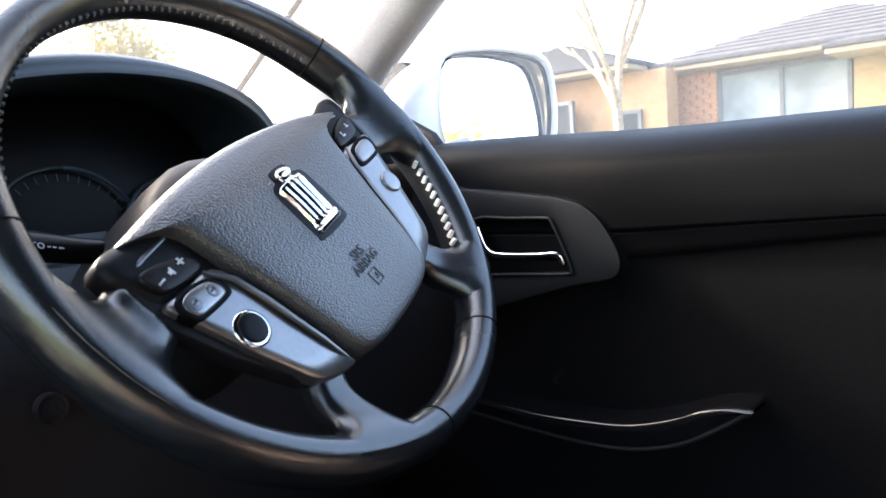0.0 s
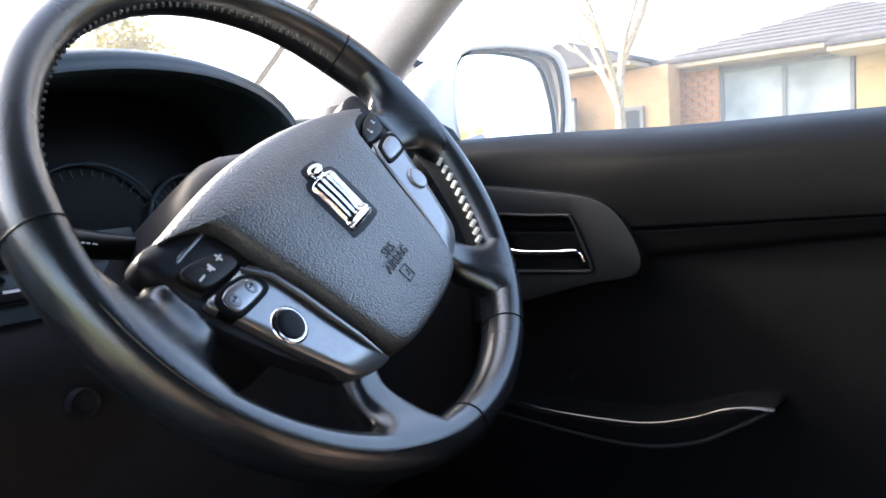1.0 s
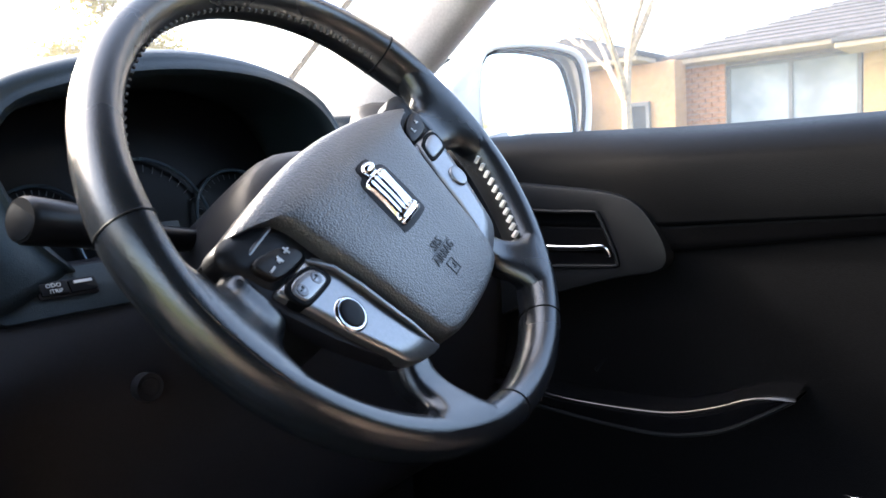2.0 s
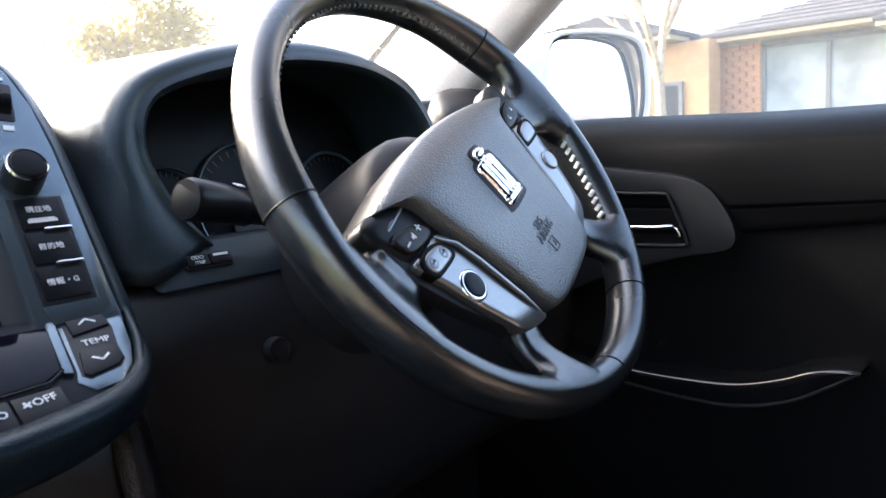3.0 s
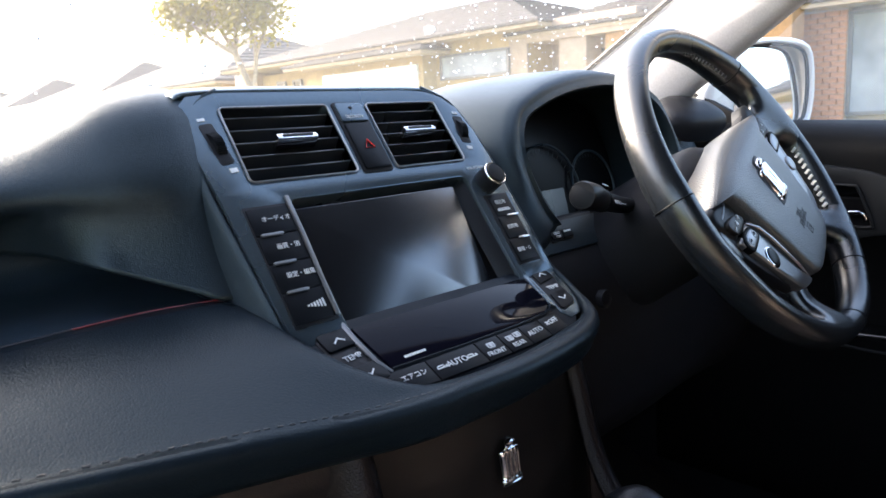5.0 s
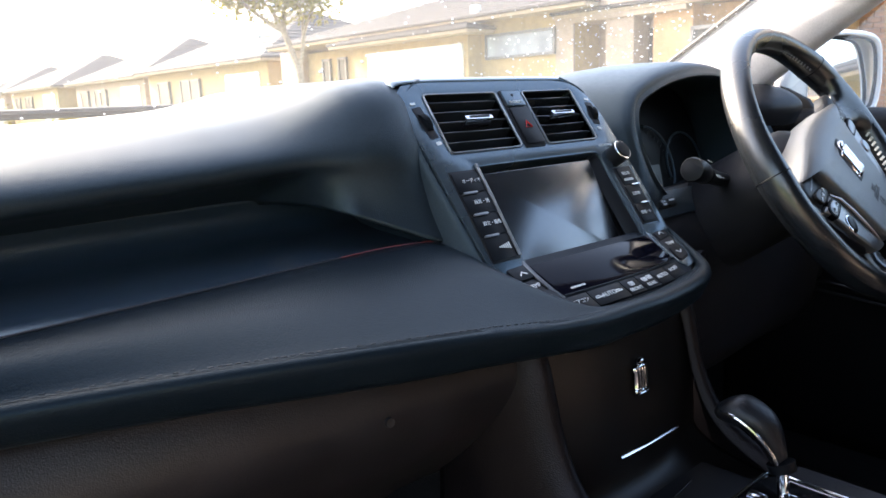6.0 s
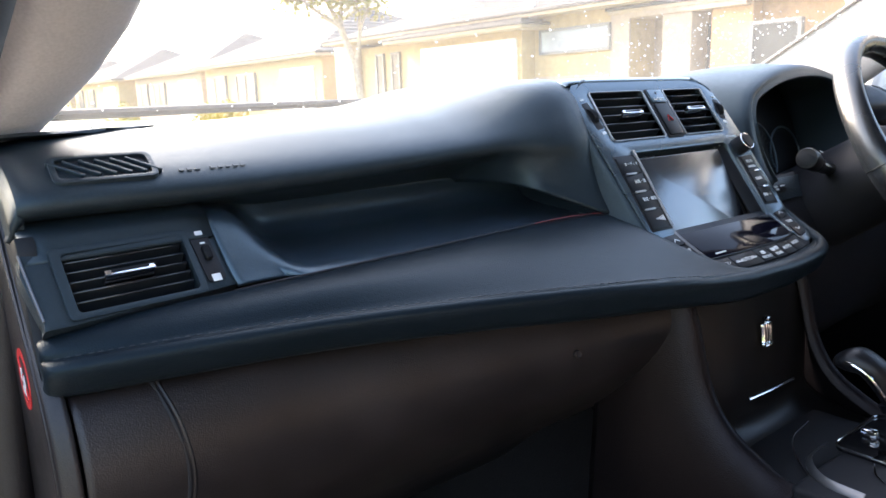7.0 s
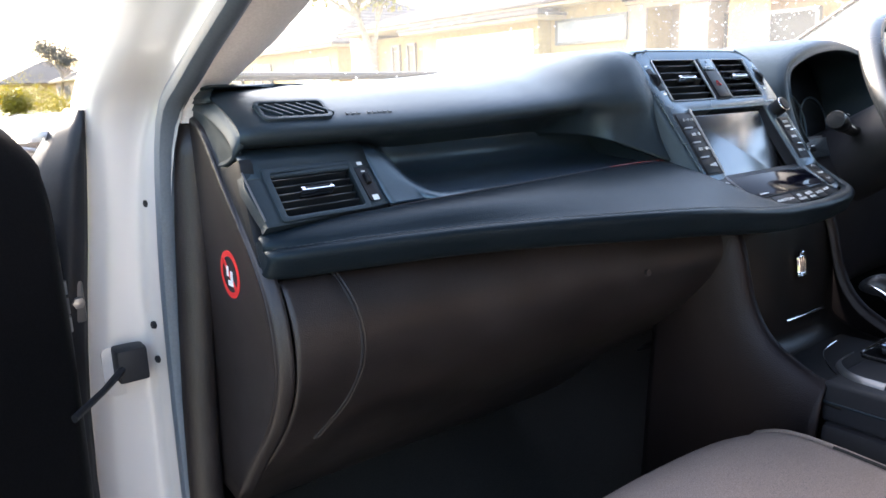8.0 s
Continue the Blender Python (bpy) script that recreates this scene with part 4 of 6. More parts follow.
# driver's side: hood over the dials and the covers under it
mouth = [(0.250, 0.500, 0.904), (0.228, 0.505, 0.935), (0.2155, 0.515, 0.975), (0.233, 0.528, 1.010), (0.272, 0.532, 1.028), (0.325, 0.535, 1.0405), (0.385, 0.535, 1.046), (0.445, 0.533, 1.041), (0.490, 0.528, 1.022), (0.512, 0.52, 0.99), (0.520, 0.51, 0.95), (0.515, 0.50, 0.904)]
lip = [(x + (x - 0.37) * 0.045, y - 0.006, z + (0.007 if z > 0.95 else -0.002)) for x, y, z in mouth]
outer = [(0.200, 0.478, 0.885), (0.196, 0.495, 0.94), (0.190, 0.515, 0.985), (0.215, 0.535, 1.024), (0.262, 0.545, 1.046), (0.32, 0.552, 1.060), (0.385, 0.555, 1.066), (0.45, 0.552, 1.058), (0.508, 0.54, 1.034), (0.535, 0.525, 0.99), (0.548, 0.505, 0.945), (0.545, 0.48, 0.885)]
back = [(0.172, 0.49, 0.885), (0.168, 0.54, 0.95), (0.168, 0.60, 1.005), (0.19, 0.65, 1.032), (0.25, 0.675, 1.050), (0.32, 0.685, 1.060), (0.39, 0.69, 1.063), (0.46, 0.685, 1.057), (0.53, 0.66, 1.04), (0.59, 0.61, 1.00), (0.61, 0.54, 0.945), (0.60, 0.48, 0.885)]
far = [(x + (x - 0.37) * 0.12, y + 0.12, z - 0.035) for x, y, z in back]
inner = [(x * 0.93 + 0.37 * 0.07, 0.612, z * 0.96 + 0.97 * 0.04) for x, y, z in mouth]
skin("hood", [inner, mouth, lip, outer, back, far], DASH, dash, "hood over the instruments", n=4, m=4)
part("hood_edge", tube_mesh(spline([(x, y + 0.004, z) for x, y, z in mouth[1:-1]], 4), 0.0016, 8), FACE_DARK, dash, "fine edge inside the hood")
rows = []
for x in (0.15, 0.22, 0.30, 0.42, 0.52, 0.6, 0.66, 0.70):
    b = base_y(x)
    rows.append([(x, b, 1.008), (x, b - 0.06, 1.018), (x, b - 0.14, 1.022), (x, min(0.66, b - 0.16), 1.012), (x, 0.65 if x < 0.56 else 0.58, 0.985), (x, 0.645 if x < 0.56 else 0.56, 0.94), (x, 0.60 if x < 0.56 else 0.53, 0.88)])
skin("upper_pad", rows, DASH, dash)
# corner speaker pod at the foot of the pillar
part("tweeter_pod", dome_mesh(smooth_outline([(-0.05, -0.03), (0.05, -0.035), (0.06, 0.01), (0.02, 0.035), (-0.04, 0.03)], 3), [(1, 0), (0.95, 0.01), (0.8, 0.016), (0.4, 0.018)], 0.02, frame_of((0.645, 0.555, 1.005), (1, -0.2, 0), (0.1, 0.8, 0.5))), BLACK, dash, sharp=0)
rows = []
for x, y in ((0.162, 0.448), (0.2, 0.458), (0.3, 0.46), (0.45, 0.46), (0.6, 0.47), (0.72, 0.47)):
    rows.append([(x, y + 0.05, 0.908), (x, y + 0.035, 0.89), (x, y + 0.015, 0.865), (x, y, 0.82), (x, y + 0.01, 0.72), (x, y + 0.06, 0.62), (x, y + 0.3, 0.5)])
skin("knee_panel", rows, BLACK, dash, "black lower panel under the wheel")
# trip keys on the strip below the dials
OM = frame_of((0.240, 0.4855, 0.893), (1, 0.03, 0), (0, 0.55, 0.83))
part("strip", plate_mesh(rounded(-0.045, -0.017, 0.10, 0.017, 0.006), 0.006, OM, 0.001, 0), DASH, dash)
part("key_frame", plate_mesh(rounded(-0.0175, -0.0052, 0.0215, 0.0068, 0.002), 0.003, OM, 0.0005, 0.002), BLACK, dash)
for x0, x1 in ((-0.016, 0.0015), (0.0025, 0.020)):
    part("trip_button", plate_mesh(rounded(x0, -0.0038, x1, 0.0054, 0.0012), 0.003, OM, 0.0006, 0.0038), BUTTON, dash)
words("ODO", 0.0042, OM @ Matrix.Translation((-0.0075, 0.0028, 0.0041)), INK, dash)
words("/TRIP", 0.0038, OM @ Matrix.Translation((-0.0068, -0.0014, 0.0041)), INK, dash)
bars([(-0.006, 0.001, 0.006, 0.003)], OM @ Matrix.Translation((0.0115, 0.001, 0.0041)), INK, dash)
# round tilt key under the column
KM = frame_of((0.272, 0.4535, 0.824), (1, 0, 0), (0, 0.1, 1))
part("round_key", dome_mesh(disc(0, 0, 0.010, 24), [(1, 0.002), (0.92, 0.004), (0.7, 0.003), (0.3, 0.003)], 0.006, KM), BLACK, dash, sharp=30)
part("key_ring", tube_mesh([KM @ Vector((x, y, 0.004)) for x, y in disc(0, 0, 0.0060, 24)], 0.00035, 6, True), BUTTON, dash)

# instruments
cluster = thing("instrument_cluster", "dark round dials with thin satin rings behind glossy glass", "instruments", at=(0.37, 0.6, 0.97))
CM = frame_of((0.37, 0.602, 0.965), (1, 0, 0), (0, 0.25, 1))
part("face", plate_mesh(rounded(-0.165, -0.085, 0.165, 0.085, 0.03), 0.01, CM, 0.001), BUTTON, cluster)
for x, y, r in ((-0.098, -0.042, 0.038), (-0.012, -0.047, 0.062), (0.082, -0.045, 0.046)):
    ring = [CM @ Vector((x + r * math.cos(a), y + r * math.sin(a), 0.006)) for a in (radians(-25 + 230 * k / 40) for k in range(41))]
    part("dial_ring", tube_mesh(ring, 0.0017, 8), DIAL_RING, cluster, "thin blue-grey satin dial ring")
    marks = bmesh.new()
    for k in range(25):
        a = radians(-20 + 220 * k / 24)
        bmesh.ops.create_cube(marks, size=1.0, matrix=CM @ Matrix.Translation((x + r * 0.88 * math.cos(a), y + r * 0.88 * math.sin(a), 0.003)) @ Matrix.Rotation(a, 4, "Z") @ Matrix.Diagonal((r * 0.1, 0.0007, 0.0005, 1)))
    part("dial_marks", marks, SOFT_THREAD, cluster, smooth=False)
part("small_display", plate_mesh(rounded(-0.040, -0.078, 0.018, -0.042, 0.002), 0.002, CM, 0, 0.004), SCREEN_GREY, cluster, "small grey display")

# ---- the middle of the dashboard ----
stack = thing("centre_stack", "blue-grey centre panel with dark screen, vents and buttons", "console", at=(X0, 0.45, 0.9))
UP = Vector((0, 0.582, 0.813))
FACE_M = frame_of((X0, 0.443, 0.910), (1, 0, 0), UP)
FOOT_M = frame_of((X0, 0.4209, 0.8791), (1, 0, 0), (0, 0.8624, 0.506))

outline = [(-0.138, -0.040), (-0.142, 0.02), (-0.146, 0.08), (-0.152, 0.135), (-0.149, 0.155), (-0.138, 0.165), (-0.11, 0.169), (0.07, 0.169), (0.098, 0.1665), (0.114, 0.160), (0.125, 0.147), (0.132, 0.118), (0.134, 0.085), (0.134, 0.05), (0.133, -0.040)]
vent_l = rounded(-0.118, 0.088, -0.022, 0.1535, 0.004)
vent_r = rounded(0.018, 0.088, 0.099, 0.1535, 0.004)
screen_hole = rounded(-0.0945, -0.0365, 0.088, 0.0715, 0.006)
part("faceplate", plate_mesh(outline, 0.016, FACE_M, 0.0018, 0, (vent_l, vent_r, screen_hole)), FACE, stack)
part("screen", plate_mesh(rounded(-0.0935, -0.0535, 0.073, 0.0535, 0.003), 0.004, FACE_M @ Matrix.Translation((0, 0.0125, -0.013)) @ Matrix.Rotation(radians(9), 4, "X"), 0.0005), SCREEN, stack, "dark switched-off display")
part("screen_bezel", plate_mesh(rounded(-0.097, -0.042, 0.091, 0.074, 0.005), 0.004, FACE_M, 0.0006, -0.024), BLACK, stack)
# bright edge down the screen and along its foot
edge = [FACE_M @ Vector(p) for p in ((-0.0965, 0.0735, 0.001), (-0.0968, 0.04, 0.001), (-0.0985, 0.0, 0.001), (-0.0990, -0.022, 0.001))]
part("silver_edge", tube_mesh(edge, 0.0027, 10, flat=0.7), SILVER, stack, "satin metal strip down the screen")
edge = [FOOT_M @ Vector(p) for p in ((-0.0985, 0.0135, 0.002), (-0.0985, -0.008, 0.002), (-0.0965, -0.030, 0.002), (-0.0915, -0.0415, 0.002))]
part("silver_edge", tube_mesh(edge, [0.0026, 0.0022, 0.0018, 0.0010], 10, flat=0.7), SILVER_DULL, stack, "tapered end of the metal strip")
part("display_lip", tube_mesh([FOOT_M @ Vector(p) for p in ((-0.090, -0.0388, 0.002), (-0.02, -0.0402, 0.002), (0.04, -0.0398, 0.002), (0.078, -0.0375, 0.002), (0.087, -0.031, 0.002))], 0.0008, 8), FACE_LOW, stack)
part("screen_cheek", plate_mesh([(0.0735, -0.030), (0.0885, -0.038), (0.0885, 0.072), (0.0735, 0.066)], 0.002, FACE_M @ Matrix.Translation((0.0885, 0, -0.0035)) @ Matrix.Rotation(radians(-38), 4, "Y") @ Matrix.Translation((-0.0885, 0, 0)), 0.0003), FACE_DARK, stack, "sloping inner side of the screen frame")
foot = [(-0.139, 0.014), (-0.136, -0.015), (-0.129, -0.04), (-0.119, -0.054), (-0.10, -0.064), (-0.065, -0.0695), (-0.02, -0.072), (0.022, -0.0705), (0.067, -0.0645), (0.098, -0.054), (0.115, -0.040), (0.126, -0.015), (0.133, 0.014)]
part("lower_faceplate", plate_mesh(foot, 0.014, FOOT_M, 0.0015), FACE_LOW, stack)
part("climate_display", plate_mesh([(-0.0935, 0.004), (-0.0895, -0.0375), (-0.02, -0.0388), (0.04, -0.0385), (0.0765, -0.036), (0.086, -0.030), (0.0925, 0.004)], 0.003, FOOT_M, 0.0006, 0.002), DISPLAY, stack, "glossy black climate display")
bars([(-0.075 + 0.0022 * k, -0.0345, -0.0735 + 0.0022 * k, -0.0325) for k in range(9)], FOOT_M @ Matrix.Translation((0, 0, 0.0023)), INK, stack)


def button(m, x0, y0, x1, y1, mat=None, r=0.001, top=0.0018, name="button", label=""):
    return part(name, plate_mesh(rounded(x0, y0, x1, y1, r, 2), 0.004, m, 0.0006, top), mat or BUTTON, stack, label)


part("silver_inlay", plate_mesh([(0.0985, 0.0125), (0.1328, 0.0125), (0.1308, -0.0027), (0.1268, -0.0214), (0.1205, -0.0360), (0.1105, -0.0475), (0.0960, -0.0500), (0.0900, -0.0410), (0.0925, -0.034)], 0.003, FOOT_M, 0.0006, 0.0009), FACE, stack, "satin silver surround of the keys")
part("silver_edge", plate_mesh([(0.0860, -0.034), (0.0905, -0.0355), (0.0980, 0.0135), (0.0930, 0.0135)], 0.003, FOOT_M, 0.0008, 0.0026), FACE, stack, "satin metal strip beside the display")
# left column
lines = ((0.0665, 0.0455), (0.0445, 0.0235), (0.0225, 0.0015), (0.0005, -0.0225))
part("button_bed", plate_mesh([(-0.1335, 0.069), (-0.0985, 0.069), (-0.0985, -0.0245), (-0.1335, -0.0245)], 0.003, FACE_M, 0.0004, 0.0006), BLACK, stack)
for k, (hi, lo) in enumerate(lines):
    button(FACE_M, -0.1325, lo, -0.0995, hi)
    if k < 3:
        part("button_bar", plate_mesh(rounded(-0.1295, lo - 0.0016, -0.112, lo + 0.0006, 0.001, 2), 0.002, FACE_M, 0.0004, 0.0032), SILVER, stack, "small silver bar")
for text, y in (("オーディオ", 0.057), ("画質・消", 0.035), ("設定・編集", 0.013)):
    words(text, 0.0046, FACE_M @ Matrix.Translation((-0.1125, y, 0.0022)), INK, stack)
bars([(-0.0065 + 0.0024 * k, -0.0006 - 0.0005 * k, -0.0052 + 0.0024 * k, 0.0006 + 0.0005 * k) for k in range(6)], FACE_M @ Matrix.Translation((-0.112, -0.011, 0.0021)), INK, stack)
# right column under the knob
part("button_bed", plate_mesh([(0.0965, 0.049), (0.1265, 0.049), (0.1235, -0.0215), (0.0945, -0.0215)], 0.003, FACE_M, 0.0004, 0.0006), BLACK, stack)
part("silver_inlay", plate_mesh([(0.1265, 0.049), (0.1325, 0.049), (0.1325, -0.034), (0.096, -0.034), (0.0945, -0.0225), (0.1235, -0.0225)], 0.003, FACE_M, 0.0004, 0.0007), FACE, stack, "satin blue-grey inlay")
for k, (hi, lo, x0) in enumerate(((0.0475, 0.0265, 0.0995), (0.0245, 0.0035, 0.0985), (0.0015, -0.0195, 0.0970))):
    button(FACE_M, x0, lo, x0 + 0.0245, hi)
    if k < 2:
        part("button_bar", plate_mesh(rounded(x0 + 0.010, lo - 0.0022, x0 + 0.0255, lo - 0.0002, 0.0009, 2), 0.002, FACE_M, 0.0004, 0.0034), CHROME, stack, "small bright bar")
words("現在地", 0.0046, FACE_M @ Matrix.Translation((0.111, 0.0395, 0.0022)), INK, stack)
bars([(-0.008, -0.0022, 0.008, -0.0004), (-0.007, 0.0, 0.007, 0.0006)], FACE_M @ Matrix.Translation((0.111, 0.033, 0.0021)), INK, stack)
words("目的地", 0.0046, FACE_M @ Matrix.Translation((0.110, 0.014, 0.0022)), INK, stack)
words("情報・G", 0.0046, FACE_M @ Matrix.Translation((0.109, -0.009, 0.0022)), INK, stack)
# volume knob
K = FACE_M @ Matrix.Translation((0.1095, 0.0625, 0))
part("knob_ring", dome_mesh(disc(0, 0, 0.0115, 32), [(1.0, 0.010), (0.99, 0.0135), (0.93, 0.0145), (0.85, 0.0142)], 0.012, K), FACE_DARK, stack, "dark collar of the volume knob", sharp=30)
part("knob_edge", tube_mesh([K @ Vector((x, y, 0.0146)) for x, y in disc(0, 0, 0.0107, 32)], 0.0008, 6, True), CHROME, stack, "bright ring of the volume knob")
part("knob", dome_mesh(disc(0, 0, 0.0098, 32), [(1.0, 0.0125), (0.97, 0.0155), (0.9, 0.0165), (0.5, 0.0168)], 0.014, K), BUTTON, stack, "black volume knob", sharp=30)
words("VOL·POWER", 0.0042, FACE_M @ Matrix.Translation((0.107, 0.0785, 0.0003)), INK, stack)
# temperature keys on both sides and the row of climate keys
for left_side, x, y, lean in ((True, -0.1085, -0.0165, 4), (False, 0.1105, -0.0120, 0)):
    tilt_m = FOOT_M @ Matrix.Translation((x, y, 0)) @ Matrix.Rotation(radians(lean), 4, "Z")
    if left_side:
        part("button_bed", plate_mesh(rounded(-0.0145, -0.0305, 0.0145, 0.0245, 0.003), 0.004, tilt_m, 0.0005, 0.0008), BLACK, stack)
        keys = [rounded(-0.0125, lo, 0.0125, hi, 0.0025) for lo, hi in ((0.006, 0.0225), (-0.0285, -0.012))]
    else:
        keys = [[(-0.0085, 0.0202), (0.0105, 0.0226), (0.0120, 0.0215), (0.0118, 0.0074), (-0.0095, 0.0040)], [(-0.0118, -0.0097), (0.0076, -0.0086), (0.0070, -0.0200), (0.0030, -0.0245), (-0.0135, -0.0282), (-0.0160, -0.0255)]]
        part("button_bed", plate_mesh([(-0.0098, 0.0212), (0.0128, 0.0236), (0.0128, 0.006), (0.0088, -0.010), (0.0080, -0.0205), (0.0036, -0.0257), (-0.0140, -0.0295), (-0.0172, -0.0258)], 0.003, tilt_m, 0.0004, 0.0012), BLACK, stack)
    for shape in keys:
        part("temperature_button", plate_mesh(shape, 0.004, tilt_m, 0.0008, 0.0026), BUTTON, stack)
    words("TEMP", 0.0062, tilt_m @ Matrix.Translation((0, -0.003, 0.0016)), INK, stack)
    for dx, y, d in ((0, 0.0135, 1), (0, -0.0205, -1)) if left_side else ((0.0012, 0.0133, 1), (-0.0035, -0.0178, -1)):
        bm = bmesh.new()
        for q in (1, -1):
            sub = Matrix.Translation((dx + q * 0.0022, y - d * 0.0004, 0.0028)) @ Matrix.Rotation(radians(-q * d * 38), 4, "Z") @ Matrix.Diagonal((0.0058, 0.0011, 0.0006, 1))
            bmesh.ops.create_cube(bm, size=1.0, matrix=tilt_m @ sub)
        part("arrow_mark", bm, INK, stack, smooth=False)


def row_curve(x):
    return -0.0420 + 0.10 * max(0, abs(x + 0.01) - 0.06) ** 2 * 8


row_x = [-0.100, -0.064, -0.016, 0.0085, 0.0335, 0.0575, 0.0815]
for a, b in zip(row_x, row_x[1:]):
    ya, yb = row_curve(a), row_curve(b)
    low_a = -0.0615 + 0.9 * max(0, abs(a + 0.01) - 0.03) ** 2
    low_b = -0.0615 + 0.9 * max(0, abs(b + 0.01) - 0.03) ** 2
    part("climate_button", plate_mesh([(a + 0.0005, low_a), (b - 0.0005, low_b), (b - 0.0005, yb), (a + 0.0005, ya)], 0.004, FOOT_M, 0.0007, 0.0022), BUTTON, stack)
for text, x, y, size in (("エアコン", -0.080, -0.0545, 0.0056), ("AUTO", -0.041, -0.056, 0.0072), ("FRONT", -0.004, -0.0605, 0.0058), ("REAR", 0.021, -0.0605, 0.0058), ("AUTO", 0.0455, -0.0555, 0.0066), ("OFF", 0.0715, -0.052, 0.0066)):
    words(text, size, FOOT_M @ Matrix.Translation((x, y + 0.0042, 0.0026)) @ Matrix.Rotation(radians(max(0, x) * 90), 4, "Z"), INK, stack)
for x, y in ((-0.004, -0.0535), (0.017, -0.0535), (0.026, -0.0525)):
    bars([(-0.0035, 0.0018, 0.0035, 0.0026), (-0.0028, -0.0022, 0.0028, -0.0014), (-0.0035, -0.0012, -0.0027, 0.0022), (0.0027, -0.0012, 0.0035, 0.0022), (-0.001, -0.001, 0.0, 0.002), (0.0008, -0.001, 0.0016, 0.002)], FOOT_M @ Matrix.Translation((x, y + 0.0042, 0.0025)), INK, stack)
for x in (-0.0555, -0.0265):
    bars([(-0.0048, -0.0016, 0.0048, -0.0006), (-0.0036, 0.0006, 0.0014, 0.0014), (-0.0048, -0.0006, -0.004, 0.0004), (0.0036, -0.0006, 0.0046, 0.0006), (0.001, -0.0004, 0.0018, 0.001)], FOOT_M @ Matrix.Translation((x, -0.0513, 0.0025)), INK, stack)
bars([(-0.0022, -0.0005, 0.0022, 0.0005), (-0.0005, -0.0022, 0.0005, 0.0022)], FOOT_M @ Matrix.Translation((0.0635, -0.0483, 0.0025)) @ Matrix.Rotation(0.6, 4, "Z"), INK, stack)


def air_vent(m, x0, y0, x1, y1, parent, tab_x, slats=5, chrome=True, frame_mat=None, deep=0.03):
    """A grille: dark box, tilting slats, upright fins behind and a bright tab."""
    v = part("air_vent", grid_mesh([[m @ Vector((x, y, -deep)) for x in (x0 - 0.003, x1 + 0.003)] for y in (y0 - 0.003, y1 + 0.003)]), BLACK, parent)
    for lo, hi, ax in ((y0 - 0.003, y0 - 0.001, 0), (y1 + 0.001, y1 + 0.003, 0), (x0 - 0.003, x0 - 0.001, 1), (x1 + 0.001, x1 + 0.003, 1)):
        size = (x1 - x0, hi - lo, deep) if ax == 0 else (hi - lo, y1 - y0, deep)
        mid = ((x0 + x1) / 2, (lo + hi) / 2, -deep / 2 - 0.002) if ax == 0 else ((lo + hi) / 2, (y0 + y1) / 2, -deep / 2 - 0.002)
        bm = box_mesh(size, 0, 1, mid)
        bmesh.ops.transform(bm, matrix=m, verts=bm.verts)
        part("vent_wall", bm, BLACK, v, smooth=False)
    step = (y1 - y0) / (slats + 0.6)
    for k in range(slats):
        y = y0 + step * (k + 0.8)
        sm = m @ Matrix.Translation(((x0 + x1) / 2, y, -0.008)) @ Matrix.Rotation(radians(-22), 4, "X")
        bm = box_mesh((x1 - x0, 0.0016, 0.013), 0.0005, 1)
        bmesh.ops.transform(bm, matrix=sm, verts=bm.verts)
        part("slat", bm, VANE, v)
    for k in range(6):
        x = x0 + (x1 - x0) * (k + 0.5) / 6
        bm = box_mesh((0.0012, y1 - y0, 0.008), 0, 1, (x, (y0 + y1) / 2, -0.023))
        bmesh.ops.transform(bm, matrix=m, verts=bm.verts)
        part("fin", bm, BLACK, v, smooth=False)
    y = y0 + step * (slats // 2 + 0.8)
    tilted = m @ Matrix.Translation((tab_x, y, 0.0005)) @ Matrix.Rotation(radians(-14), 4, "X")
    bm = box_mesh((0.036, 0.0056, 0.012), 0.0018, 2)
    bmesh.ops.transform(bm, matrix=tilted, verts=bm.verts)
    tab = part("vent_tab", bm, CHROME, v, "bright metal tab")
    part("tab_inset", plate_mesh(rounded(-0.0135, -0.0011, 0.0135, 0.0011, 0.0008), 0.001, tilted, 0, 0.0066), BUTTON, tab, "dark line in the tab")
    return v


air_vent(FACE_M, -0.117, 0.089, -0.023, 0.1525, stack, -0.066)
air_vent(FACE_M, 0.019, 0.089, 0.098, 0.1525, stack, 0.060)
for hole in (vent_l, vent_r):
    part("vent_edge", tube_mesh([FACE_M @ Vector((x, y, 0.0008)) for x, y in hole], 0.0009, 6, True), SILVER, stack, "thin satin edge round the vent")
# middle strip with two keys
part("key_strip", plate_mesh(rounded(-0.0175, 0.086, 0.0135, 0.155, 0.003), 0.004, FACE_M, 0.0008, 0.0014), BLACK, stack)
button(FACE_M, -0.0155, 0.1345, 0.0115, 0.153, FACE, 0.002, 0.0034, "security_button")
hazard = button(FACE_M, -0.0155, 0.0885, 0.0115, 0.1325, BUTTON, 0.002, 0.0034, "hazard_button", "black hazard key with a red triangle")
words("SECURITY", 0.0042, FACE_M @ Matrix.Translation((-0.002, 0.1385, 0.0037)), INK, stack)
bars([(-0.0015, -0.001, 0.0015, 0.001)], FACE_M @ Matrix.Translation((-0.002, 0.1475, 0.0037)), BLACK, stack)
tri = [FACE_M @ Vector((-0.002 + 0.0052 * math.cos(a), 0.110 + 0.0052 * math.sin(a), 0.0040)) for a in (math.pi / 2 + 2 * math.pi * k / 3 for k in range(3))]
part("hazard_triangle", tube_mesh(tri, 0.0006, 6, True), RED, stack)
